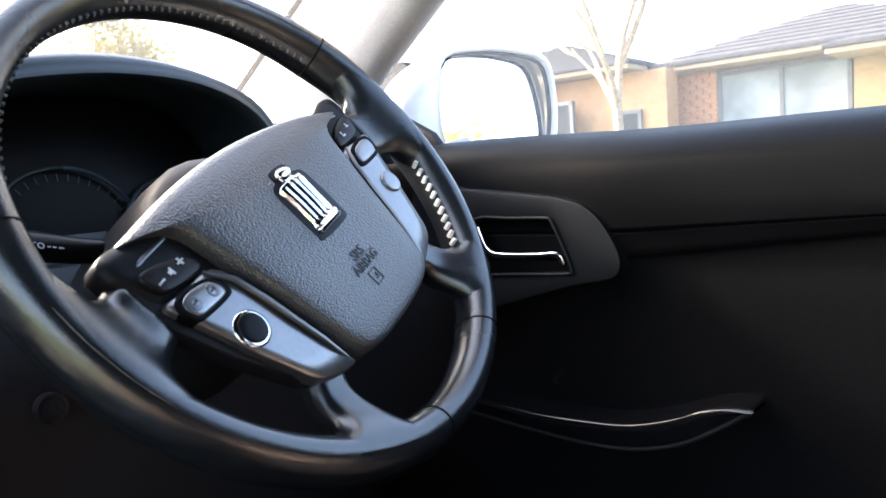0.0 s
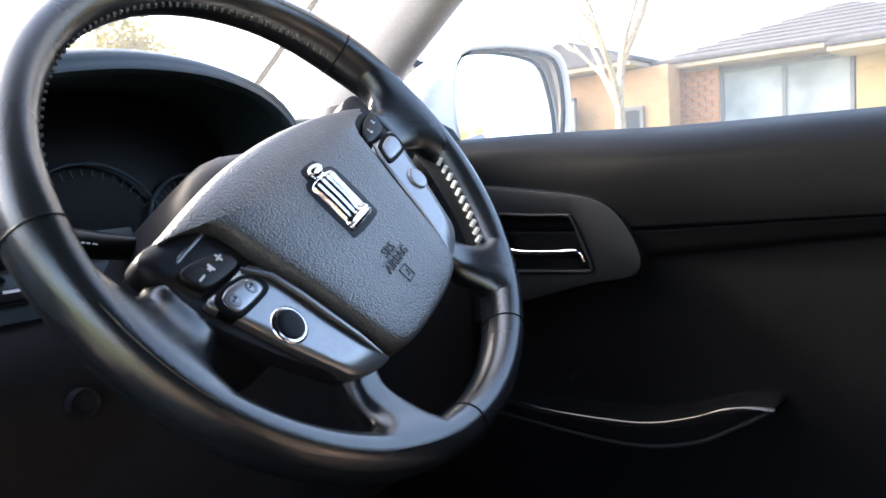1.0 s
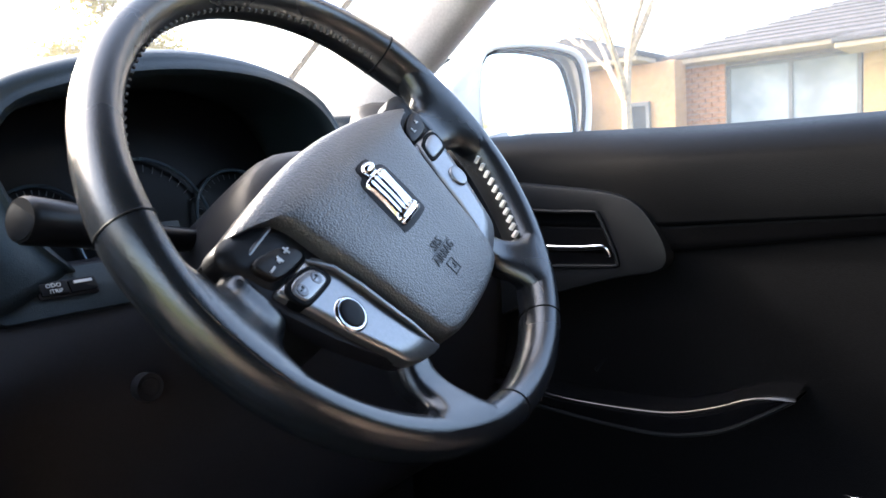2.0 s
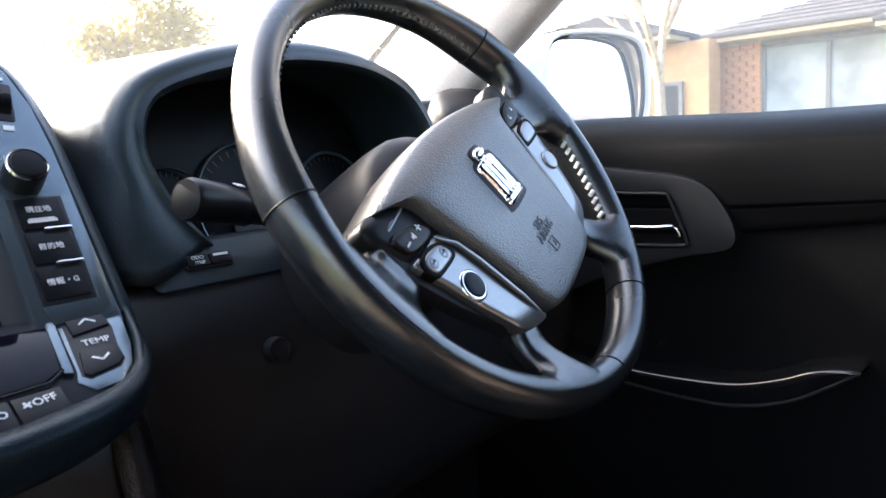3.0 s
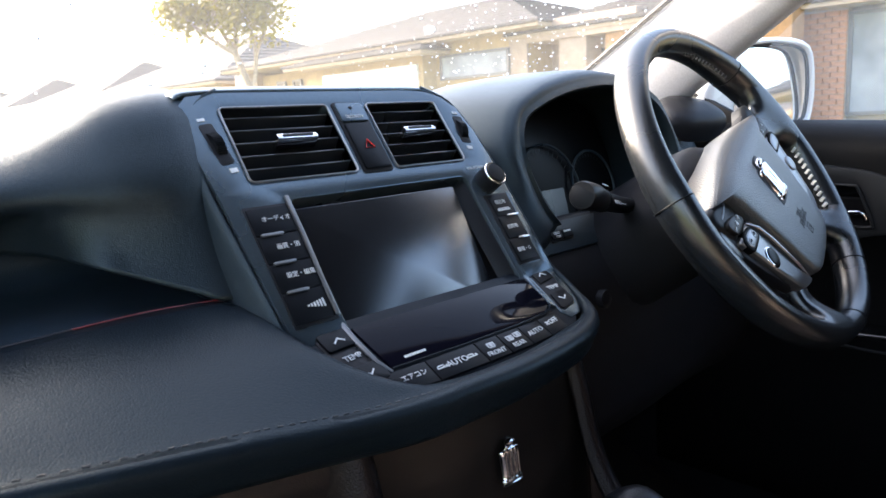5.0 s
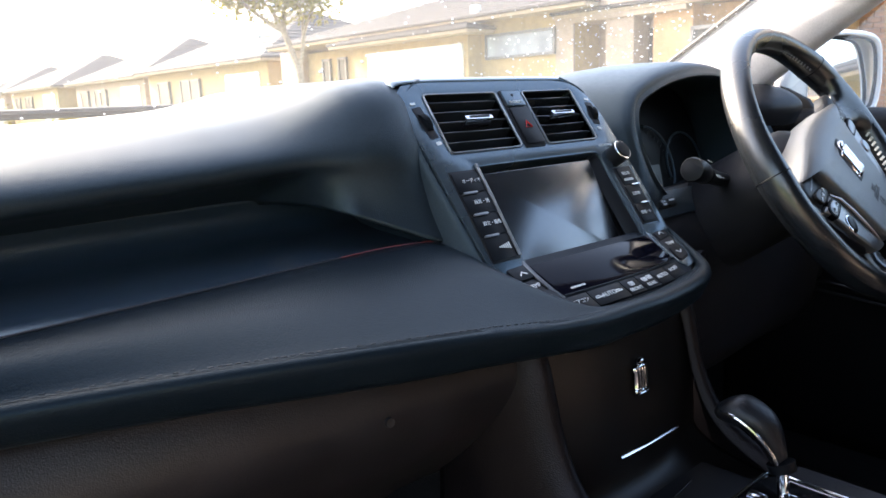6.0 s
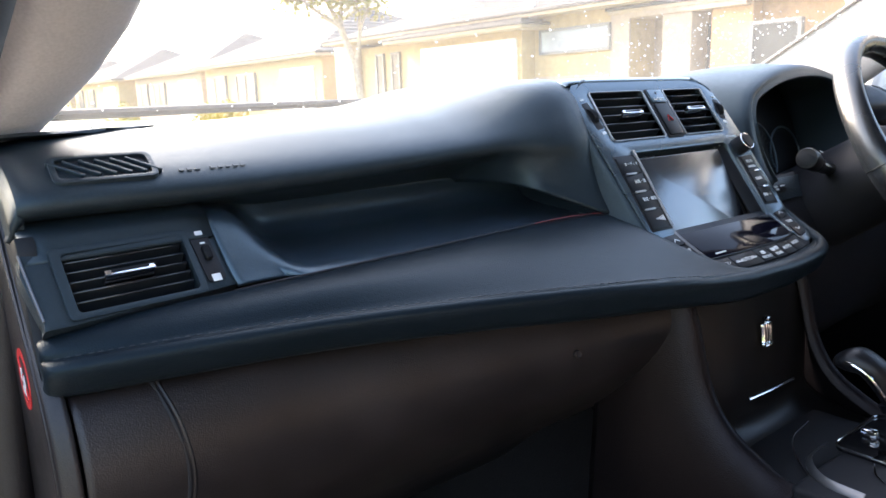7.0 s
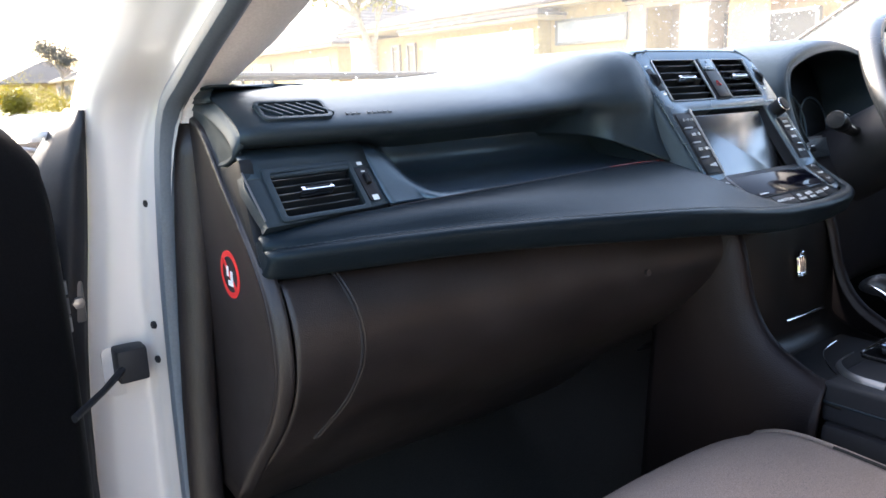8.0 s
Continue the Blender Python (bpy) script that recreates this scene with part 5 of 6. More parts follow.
# thumb wheels at the outer ends
for x, y0, y1, lean in ((-0.1305, 0.105, 0.140, 8), (0.1165, 0.106, 0.136, -10)):
    wm = FACE_M @ Matrix.Translation((x, (y0 + y1) / 2, 0)) @ Matrix.Rotation(radians(lean), 4, "Z")
    part("wheel_slot", plate_mesh(rounded(-0.0055, -(y1 - y0) / 2, 0.0055, (y1 - y0) / 2, 0.002), 0.003, wm, 0.0003, 0.0006), BLACK, stack)
    prof = []
    for k in range(45):
        a = radians(-55 + 110 * k / 44)
        r = 0.0140 if k % 3 else 0.0128
        prof.append((0.93 * r * math.sin(a), r * math.cos(a) - 0.0085))
    bm = grid_mesh([[wm @ Vector((sx, py, pz)) for py, pz in prof] for sx in (-0.0036, 0.0036)])
    edges = [e for e in bm.edges if e.is_boundary]
    made = bmesh.ops.extrude_edge_only(bm, edges=edges)
    low = [g for g in made["geom"] if isinstance(g, bmesh.types.BMVert)]
    bmesh.ops.translate(bm, verts=low, vec=wm.to_3x3() @ Vector((0, 0, -0.004)))
    part("thumb_wheel", bm, BUTTON, stack, "ridged black thumb wheel", smooth=False)
    bars([(-0.003, -0.0018, 0.003, 0.0018)], wm @ Matrix.Translation((0.001, -(y1 - y0) / 2 - 0.0055, 0.0004)), INK, stack)
    bars([(-0.003, -0.0012, 0.003, 0.0012)], wm @ Matrix.Translation((-0.001, (y1 - y0) / 2 + 0.004, 0.0004)), INK, stack)
# leather cheeks beside the panel
for s in (-1, 1):
    rows = []
    for k, (y, z) in enumerate(((0.170, 0.0), (0.150, -0.002), (0.10, -0.003), (0.05, -0.003), (0.0, -0.003), (-0.04, -0.003))):
        edge = {0: 0.112, 1: 0.139, 2: 0.148, 3: 0.145, 4: 0.141, 5: 0.139}[k] if s < 0 else {0: 0.092, 1: 0.1225, 2: 0.1335, 3: 0.1345, 4: 0.1345, 5: 0.134}[k]
        p = FACE_M @ Vector((s * edge, y, z))
        if s < 0:
            b = 0.002 * max(0, k - 2)
            rows.append([p, p + Vector((-0.004, 0.006, 0.0)), p + Vector((-0.008 - b, 0.03, -0.001)), p + Vector((-0.011 - b, 0.07, -0.004)), p + Vector((-0.013 - b, 0.15, -0.010))])
        else:
            rows.append([p, p + Vector((0.006, 0.005, 0.0)), p + Vector((0.014, 0.02, -0.003)), p + Vector((0.022, 0.05, -0.008)), p + Vector((0.03, 0.10, -0.012))])
    skin("cheek", rows, DASH, stack, n=4, m=4)
# the panel's top rolls over to a dark seam, with the dashboard beyond it
seam_line, rows = [], []
for x, e in ((-0.1475, 0.0065), (-0.141, 0.0028), (-0.125, 0.001), (-0.09, 0.0), (0.0, 0.0), (0.08, 0.0005), (0.098, 0.0028), (0.112, 0.0085), (0.122, 0.019)):
    p = FACE_M @ Vector((x, 0.1685 - e, -0.001))
    roll = [p, p + Vector((0, 0.004, 0.0018)), p + Vector((0, 0.010, 0.0028)), p + Vector((0, 0.019, 0.0030))]
    seam_line.append(roll[-1] + Vector((0, 0.0015, -0.0004)))
    rows.append(roll)
skin("panel_top", rows, FACE, stack, "rolled top edge of the panel", n=4, m=4)
part("top_seam", tube_mesh(spline(seam_line[2:], 4), 0.0013, 8), BLACK, stack, "dark seam behind the panel's top")
skin("hood", [[q[-1] + Vector((0, 0.002, -0.0012)), q[-1] + Vector((0, 0.06, -0.001)), q[-1] + Vector((0, 0.14, -0.006)), q[-1] + Vector((0, 0.28, -0.024))] for q in rows], DASH, stack, n=4, m=4)
VMv, vx0, vy0, vx1, vy1 = air_vent_rows
air_vent(VMv, vx0, vy0, vx1, vy1, dash, -0.006, slats=5)

# ---- steering wheel ----
WHEEL_C = Vector((0.3793, 0.3513, 0.944))
tilt, yaw = 0.5644, 0.0286
axis = Vector((math.sin(yaw) * math.cos(tilt), -math.cos(yaw) * math.cos(tilt), math.sin(tilt)))
across = Vector((0, 0, 1)).cross(axis).normalized()
WHEEL_M = frame_of(WHEEL_C, across, axis.cross(across)) @ Matrix.Rotation(radians(26.5), 4, "Z")
wheel = thing("steering_wheel", "black leather four-spoke steering wheel, partly turned", "steering wheel", at=WHEEL_C)
RIM, THIN, DEEP = 0.1692, 0.0132, 0.0178


def rim_swell(d):
    """The rim is a little deeper at its foot than a true circle."""
    return 0.0055 * math.exp(-(((d % 360) - 258) / 42) ** 2)


rows = []
for k in range(144):
    a = 2 * math.pi * k / 144
    d = math.degrees(a)
    grip = 1.0 + 0.10 * math.exp(-((d - 24) / 12) ** 2) + 0.10 * math.exp(-((d - 156) / 12) ** 2)
    row = []
    for j in range(20):
        b = 2 * math.pi * j / 20
        r = RIM + rim_swell(d) + THIN * grip * math.cos(b)
        row.append(WHEEL_M @ Vector((r * math.cos(a), r * math.sin(a), DEEP * grip * math.sin(b))))
    rows.append(row)
part("rim", grid_mesh(rows, close_u=True, close_v=True), LEATHER, wheel, sharp=0)
for d in (23.5, 156.5, -73, -107):
    a = radians(d)
    grip = 1.092 if abs(d) not in (73, 107) else 0.998
    ring = [WHEEL_M @ Vector(((RIM + rim_swell(d) + THIN * grip * math.cos(b)) * math.cos(a), (RIM + rim_swell(d) + THIN * grip * math.cos(b)) * math.sin(a), DEEP * grip * math.sin(b))) for b in (2 * math.pi * j / 28 for j in range(28))]
    part("rim_seam", tube_mesh(ring, 0.0007, 6, True), SILLTRIM, wheel, "fine dark joint in the leather")


def stitches(angles, mat, name="stitching", big=1.0, ways=(1, -1)):
    """Slanted thread ticks along the inner side of the rim."""
    bm = bmesh.new()
    for d in angles:
        a = radians(d)
        da = 0.0125 * big
        for s in ways:
            p = [Vector(((RIM - THIN - 0.0006) * math.cos(a + u * da), (RIM - THIN - 0.0006) * math.sin(a + u * da), 0.0015 + w)) for u, w in ((0, 0.0), (s * 0.9, 0.0042 * big))]
            way = (p[1] - p[0]).normalized()
            side = Vector((math.cos(a), math.sin(a), 0)) * 0.0011 * big
            up = way.cross(side).normalized() * 0.0010 * big
            corners = [bm.verts.new(WHEEL_M @ (q + u + v)) for q in p for u in (side, -side) for v in (up, -up)]
            for f in ((0, 1, 3, 2), (4, 6, 7, 5), (0, 2, 6, 4), (1, 5, 7, 3), (0, 4, 5, 1), (2, 3, 7, 6)):
                bm.faces.new([corners[i] for i in f])
    ob = part(name, bm, mat, wheel, "pale thread stitching inside the rim", smooth=False)
    tagged(ob, kind="stuff")


stitches([26 + 2.2 * k for k in range(59)], THREAD, big=0.72, ways=(1,))
stitches([-20 - 2.75 * k for k in range(11)], THREAD_PALE, big=1.35, ways=(1,))

def between(table, r):
    """The value at r in a table of (r, value) rows."""
    for (r0, v0), (r1, v1) in zip(table, table[1:]):
        if r <= r1:
            return v0 + (v1 - v0) * max(0.0, (r - r0) / (r1 - r0))
    return table[-1][1]


def spoke(high, low, s, flat=0.0035, hub=0.122):
    """A leather web that leaves the rim's crest in a hollow curve and runs flat to the hub."""
    rows = []
    for k in range(22):
        r = RIM + 0.003 - (RIM + 0.003 - hub) * k / 21
        a0, a1 = radians(between(low, r)), radians(between(high, r))
        w = min(max((r - (RIM - 0.036)) / 0.036, 0.0), 1.0)
        z = flat + (DEEP * 0.985 - flat) * w * w * (3 - 2 * w)
        z -= 0.004 * max(0.0, (hub + 0.006 - r) / 0.006) ** 2
        top, under = [], []
        for q in range(17):
            u = -1 + q / 8
            a = (a0 + a1) / 2 + (a1 - a0) / 2 * u
            rim_r = r + rim_swell(math.degrees(math.atan2(math.sin(a), s * math.cos(a)))) * w
            p = Vector((s * rim_r * math.cos(a), rim_r * math.sin(a), 0))
            top.append(WHEEL_M @ (p + Vector((0, 0, z - 0.0075 * abs(u) ** 5))))
            under.append(WHEEL_M @ (p + Vector((0, 0, min(z - 0.010, 0.0) - 0.012 * (1 - abs(u) ** 6)))))
        rows.append(top + under[::-1])
    bm = grid_mesh(rows, close_v=True, caps=True)
    part("spoke", bm, LEATHER, wheel, sharp=0)


SIDE_HIGH = [(0.110, 9.6), (0.128, 9.3), (0.140, 7.2), (0.147, 8.0), (0.152, 11), (0.158, 17), (0.166, 24)]
SIDE_LOW = [(0.110, -11.5), (0.129, -10.8), (0.141, -11.6), (0.150, -13.0), (0.1555, -16.5), (0.160, -21), (0.167, -27)]
LOW_HIGH = [(0.110, -45.5), (0.134, -47), (0.148, -49.2), (0.156, -48.5), (0.162, -45), (0.168, -40)]
LOW_LOW = [(0.110, -58.5), (0.130, -58.8), (0.143, -62), (0.156, -64.5), (0.162, -67), (0.168, -72)]
for s in (1, -1):
    spoke(SIDE_HIGH, SIDE_LOW, s, hub=0.1235)
    spoke(LOW_HIGH, LOW_LOW, s, flat=0.001, hub=0.112)

half_pad = [(0, 0.0445), (0.035, 0.0425), (0.07, 0.037), (0.10, 0.0305), (0.113, 0.0278), (0.1155, 0.0265), (0.110, 0.0250), (0.097, 0.0228), (0.086, 0.0175), (0.0805, 0.010), (0.0785, 0.003), (0.0735, -0.017), (0.0665, -0.045), (0.0595, -0.080), (0.055, -0.097), (0.045, -0.1065), (0.02, -0.1105)]
pad = half_pad + [(-x, y) for x, y in reversed(half_pad[1:])]
pad = [(x, y - 0.05 * x * min(max((y + 0.02) / 0.04, 0), 1)) for x, y in smooth_outline(pad, 3)]
rows = []
for s, z in ((1.0, -0.024), (1.0, 0.004), (0.995, 0.0085), (0.98, 0.0118), (0.955, 0.0136), (0.91, 0.0147), (0.82, 0.0154), (0.6, 0.0159), (0.4, 0.0160), (0.2, 0.0160), (0.02, 0.0160)):
    row = []
    for x, y in pad:
        ax, ay = min(max(x, -0.04), 0.04) * 0.6, min(max(y, -0.065), 0.004)
        px, py = ax + (x - ax) * s, ay + (y - ay) * s
        row.append(WHEEL_M @ Vector((px, py, z - 1.8 * max(0, abs(px) - 0.055) ** 2 - 8.0 * max(0, py - 0.010) ** 2)))
    rows.append(row)
bm = grid_mesh(rows, close_v=True)
bm.verts.ensure_lookup_table()
bm.faces.new(bm.verts[-len(pad):])
part("airbag_cover", bm, PAD, wheel, "grained grey-black airbag cover", sharp=0)
for s in (1, -1):
    web = [(0.06, 0.03), (0.118, 0.03), (0.128, 0.01), (0.128, -0.012), (0.112, -0.05), (0.092, -0.086), (0.079, -0.0985), (0.055, -0.103), (0.04, -0.06)]
    part("spoke_base", plate_mesh([(x * s, y) for x, y in web], 0.012, WHEEL_M, 0.003, 0.002), BLACK, wheel)
    SWITCH_M = WHEEL_M @ Matrix.Translation((0.0035 * s, 0, 0.0030))
    trim = smooth_outline([(x * s, y) for x, y in [(0.080, -0.007), (0.104, -0.0065), (0.117, -0.006), (0.1185, -0.011), (0.1115, -0.028), (0.1025, -0.053), (0.092, -0.078), (0.0855, -0.091), (0.074, -0.0985), (0.057, -0.1035), (0.0575, -0.096), (0.065, -0.06), (0.071, -0.026)]], 3)
    part("switch_panel", dome_mesh(trim, [(1.0, 0.0005), (0.99, 0.0030), (0.975, 0.0040), (0.6, 0.0046)], 0.006, SWITCH_M), SILVER, wheel, "tapered satin silver switch panel", sharp=0)
    part("panel_edge", tube_mesh([SWITCH_M @ Vector((x * s, y, z)) for x, y, z in ((0.0865, -0.006, 0.004), (0.0765, -0.020, 0.0062), (0.0715, -0.04, 0.0068), (0.0675, -0.06, 0.0066), (0.0625, -0.080, 0.0058), (0.0585, -0.097, 0.004))], [0.0012, 0.0019, 0.0021, 0.0020, 0.0017, 0.0009], 8), SILVER, wheel, "raised silver inner edge")
    gloss = smooth_outline([(x * s, y) for x, y in [(0.073, 0.003), (0.080, 0.0215), (0.098, 0.030), (0.114, 0.034), (0.1255, 0.031), (0.1275, 0.0208), (0.1225, 0.0100), (0.1165, -0.0050), (0.100, -0.006), (0.080, -0.006)]], 3)
    left = s < 0
    part("switch_cap", dome_mesh(gloss, [(1.0, -0.009), (0.99, -0.004), (0.96, -0.0008), (0.6, 0.0014)], 0.006, SWITCH_M), FACE_DARK, wheel, "smooth black switch surround", sharp=0)
    part("spoke_tip", tube_mesh([SWITCH_M @ Vector((x * s, y, z)) for x, y, z in ((0.0835, 0.0215, 0.0005), (0.103, 0.0195, 0.0018), (0.1205, 0.0170, -0.0006))], [0.0012, 0.0014, 0.0018], 8, flat=0.4), SILVER_DULL, wheel, "metal strip on the switch surround")

    # volume rocker, four-way key, round key
    def key(outline, top, mat, name, label="", m=None):
        return part(name, dome_mesh(outline, [(1.0, top - 0.002), (0.96, top - 0.0004), (0.85, top), (0.4, top + 0.0003)], 0.005, m or SWITCH_M), mat, wheel, label, sharp=0)

    vol = smooth_outline([(x * s, y) for x, y in ((0.0845, 0.0040), (0.0953, 0.0104), (0.1100, 0.0138), (0.1165, 0.0128), (0.1175, 0.0090), (0.1155, 0.0030), (0.1120, -0.0018), (0.1008, -0.0039), (0.0866, -0.0040), (0.0825, -0.0015))], 3)
    key(vol, 0.0046, GLOSS_BROWN, "volume_switch", "glossy black rocker")
    four = smooth_outline([(x * s, y) for x, y in ((0.0873, -0.0098), (0.0961, -0.0072), (0.1071, -0.0062), (0.1150, -0.0088), (0.1172, -0.0142), (0.1155, -0.0205), (0.1114, -0.0247), (0.0998, -0.0257), (0.0855, -0.0253), (0.0815, -0.0225), (0.0822, -0.0160))], 3)
    key(four, 0.0056, SILLTRIM, "switch_frame")
    mid = (0.0998 * s, -0.0162)
    key([(mid[0] + (x - mid[0]) * 0.78, mid[1] + (y - mid[1]) * 0.74) for x, y in four], 0.0062, SILVER, "four_way_switch", "satin silver switch in a black frame")
    if left:
        key(disc(0.0922 * s, -0.0456, 0.0118, 28), 0.0056, CHROME, "ring", "bright chrome ring")
        key(disc(0.0922 * s, -0.0456, 0.0094, 28), 0.0066, BUTTON, "round_switch", "black domed round key")
        top = SWITCH_M @ Matrix.Translation((0.1012 * s, 0.0046, 0.0053)) @ Matrix.Rotation(radians(8), 4, "Z")
        bars([(-0.0115, -0.0005, -0.0065, 0.0007), (0.0065, -0.0005, 0.0115, 0.0007), (0.0084, -0.0024, 0.0096, 0.0026), (-0.0022, -0.0012, -0.0002, 0.0012), (-0.0002, -0.0024, 0.0012, 0.0024)], top, INK, wheel)
    else:
        key(disc(0.0950 * s, -0.0465, 0.0090, 28), 0.0066, SILVER, "round_switch", "plain silver round key")
    if left:
        for dx, dy in ((0.0925, -0.0168), (0.1068, -0.0158)):
            part("switch_dimple", dome_mesh(disc(dx * s, dy, 0.0040, 20), [(1.0, 0.0064), (0.9, 0.0067), (0.5, 0.0064)], 0.003, SWITCH_M), SILVER_DULL, wheel, "dull round dimple in the switch", sharp=0)
            bars([(-0.0017, -0.0002, 0.0017, 0.0006), (0.0009, 0.0006, 0.0017, 0.0017)], SWITCH_M @ Matrix.Translation((dx * s, dy, 0.0069)), INK_DARK, wheel)
    else:
        bars([(-0.0075, -0.0035, -0.0040, -0.0022), (-0.0075, -0.0022, -0.0064, 0.001), (0.0040, 0.0005, 0.0070, 0.0018), (0.0045, 0.0018, 0.0056, 0.0040)], SWITCH_M @ Matrix.Translation((0.1005, 0.0045, 0.0052)), INK, wheel)


# emblem, a plain ribbed shape; the black plate is its recess and cast shadow
EMB = WHEEL_M @ Matrix.Translation((0.0030, -0.0134, 0.0157))
well_shadow = smooth_outline([(-0.0150, -0.0275), (0.0155, -0.0275), (0.0200, -0.021), (0.0205, 0.004), (0.0185, 0.0150), (0.0110, 0.0185), (0.0090, 0.0255), (-0.0075, 0.0255), (-0.0095, 0.0185), (-0.0160, 0.0150), (-0.0175, 0.004), (-0.0175, -0.021)], 3)
part("emblem_recess_shadow", plate_mesh(well_shadow, 0.004, EMB, 0.0002, 0.0006), BLACK, wheel)
rows = []
for y, w, h, rib in ((-0.0240, 0.0115, 0.0014, 0), (-0.0232, 0.0136, 0.0036, 0), (-0.0212, 0.0142, 0.0048, 0), (-0.0202, 0.0132, 0.0040, 0), (-0.0190, 0.0139, 0.0048, 0), (-0.0172, 0.0136, 0.0046, 0), (-0.0160, 0.0126, 0.0040, 0.3), (-0.0140, 0.0124, 0.0044, 1), (-0.002, 0.0124, 0.0048, 1), (0.0070, 0.0130, 0.0048, 1), (0.0115, 0.0138, 0.0046, 0.7), (0.0136, 0.0128, 0.0042, 0.2), (0.0147, 0.0100, 0.0036, 0), (0.0152, 0.0070, 0.0028, 0), (0.0160, 0.0052, 0.0034, 0), (0.0176, 0.0068, 0.0048, 0), (0.0202, 0.0084, 0.0054, 0), (0.0224, 0.0066, 0.0046, 0), (0.0242, 0.0030, 0.0026, 0)):
    row = []
    for k in range(33):
        q = -1 + k / 16
        wave = 0.0010 * rib * abs(math.sin(q * math.pi * 2.5))
        row.append((w * q, y, 0.0008 + h * math.sqrt(max(0, 1 - q * q)) ** 0.6 - wave))
    row += [(w * 0.8, y, -0.001), (-w * 0.8, y, -0.001)]
    rows.append(row)
EMBLEM = mesh_of(grid_mesh(rows, close_v=True, caps=True), "emblem", CHROME)
EMBLEM.set_sharp_from_angle(angle=radians(50))
ob = new("emblem", EMBLEM)
ob.matrix_basis = EMB
tagged(hang(ob, wheel), "polished chrome ribbed emblem")
words("SRS", 0.0092, WHEEL_M @ Matrix.Translation((0.001, -0.0615, 0.0163)), INK_DARK, wheel, bold=0.00012)
words("AIRBAG", 0.0088, WHEEL_M @ Matrix.Translation((0.0005, -0.0695, 0.0163)), INK_DARK, wheel, bold=0.00012)
bars([(-0.015, -0.0002, 0.016, 0.0002)], WHEEL_M @ Matrix.Translation((0.0005, -0.0652, 0.0162)), INK_DARK, wheel)
bars([(-0.0048, 0.0044, 0.0048, 0.0052), (-0.0048, -0.0052, 0.0048, -0.0044), (-0.0048, -0.0052, -0.0040, 0.0052), (0.0040, -0.0052, 0.0048, 0.0052), (-0.001, -0.002, 0.002, -0.001), (0.001, -0.002, 0.002, 0.002)], WHEEL_M @ Matrix.Translation((-0.002, -0.0800, 0.0161)), INK_DARK, wheel)

column = thing("steering_column", "black steering column cover with light stalk", "steering column", at=(0.38, 0.45, 0.9))
rows = []
for k, r in ((0.022, 0.040), (0.03, 0.056), (0.05, 0.062), (0.12, 0.066), (0.2, 0.07)):
    c = WHEEL_C - axis * k
    rows.append([c + r * (math.cos(b) * across * 1.15 + math.sin(b) * axis.cross(across)) for b in (2 * math.pi * j / 12 for j in range(12))])
skin("shroud", rows, BLACK, column, closed=True, caps=True, n=2, m=2)
STALK = [(0.345, 0.450, 0.912), (0.29, 0.446, 0.922), (0.245, 0.438, 0.932), (0.241, 0.437, 0.933), (0.222, 0.432, 0.938), (0.1985, 0.4265, 0.9425), (0.1955, 0.4258, 0.943)]
stalk = part("stalk", tube_mesh(STALK, [0.0072, 0.0088, 0.0102, 0.0118, 0.0134, 0.0140, 0.0126], 20), STALK_BLACK, column, "black light stalk with a round end")
part("end_face", plate_mesh(disc(0, 0, 0.0116, 24), 0.002, frame_of((0.1952, 0.4257, 0.9431), (0.25, -0.97, 0), (0.2, 0.05, 0.98)) , 0.0006), BUTTON, stalk, "smooth end of the stalk")
part("collar", tube_mesh(STALK[2:4], [0.0122, 0.0122], 20), STALK_BLACK, stalk)
way = (Vector(STALK[1]) - Vector(STALK[2])).normalized()
sp = frame_of(Vector(STALK[2]) + Vector((0.018, -0.0085, -0.0036)), way, Vector((0, 0.45, 0.9)))
words("AUTO", 0.006, sp, INK, stalk)
bars([(0.010, -0.0004, 0.012, 0.0004), (0.0135, -0.0004, 0.0155, 0.0004), (0.0175, -0.0004, 0.0205, 0.0004)], sp, INK, stalk)
sp = frame_of(Vector(STALK[4]) + Vector((0.012, -0.0065, 0.0108)), way, Vector((0, 0.9, 0.45)))
bars([(-0.004, 0.0006, 0.004, 0.0016), (-0.003, -0.0016, 0.0045, -0.0006)], sp, INK, stalk)

# ---- driver's door and mirror ----
door = thing("door_driver", "black trimmed driver's door with chrome pull handle", "car door", kind="structure", at=(0.74, 0.2, 0.35))
rows = []
for y, b in ((0.66, 0.0), (0.56, 0.0), (0.48, 0.05), (0.42, 0.12), (0.37, 0.3), (0.32, 0.62), (0.27, 0.9), (0.2, 1.0), (0.1, 1.05), (0.0, 1.1), (-0.2, 1.1), (-0.42, 1.1)):
    top = 0.985 - 0.007 * min(1, max(0, (0.45 - y) / 0.2))
    crease = 0.861 + 0.10 * min(max(0.275 - y, -0.02), 0.25)
    out = 0.016 * b
    rows.append([(0.83, y, top - 0.02), (0.795, y, top + 0.002), (0.772, y, top + 0.001), (0.752 - out * 0.6, y, top - 0.007), (0.738 - out, y, top - 0.020), (0.731 - out, y, 0.945), (0.728 - out * 0.9, y, 0.915), (0.7265 - out * 0.6, y, (0.915 + crease) / 2), (0.7265 - out * 0.2, y, crease + 0.004), (0.7295, y, crease - 0.002), (0.733, y, 0.82), (0.742, y, 0.74), (0.746, y, 0.6), (0.752, y, 0.4)])
skin("panel", [[(q[0] + 0.002, q[1], q[2]) for q in r[7:]] for r in rows], DOORTRIM, door, n=4, m=4)
skin("sill", [r[:8] for r in rows], SILLTRIM, door, "grained vinyl window sill", n=4, m=4)
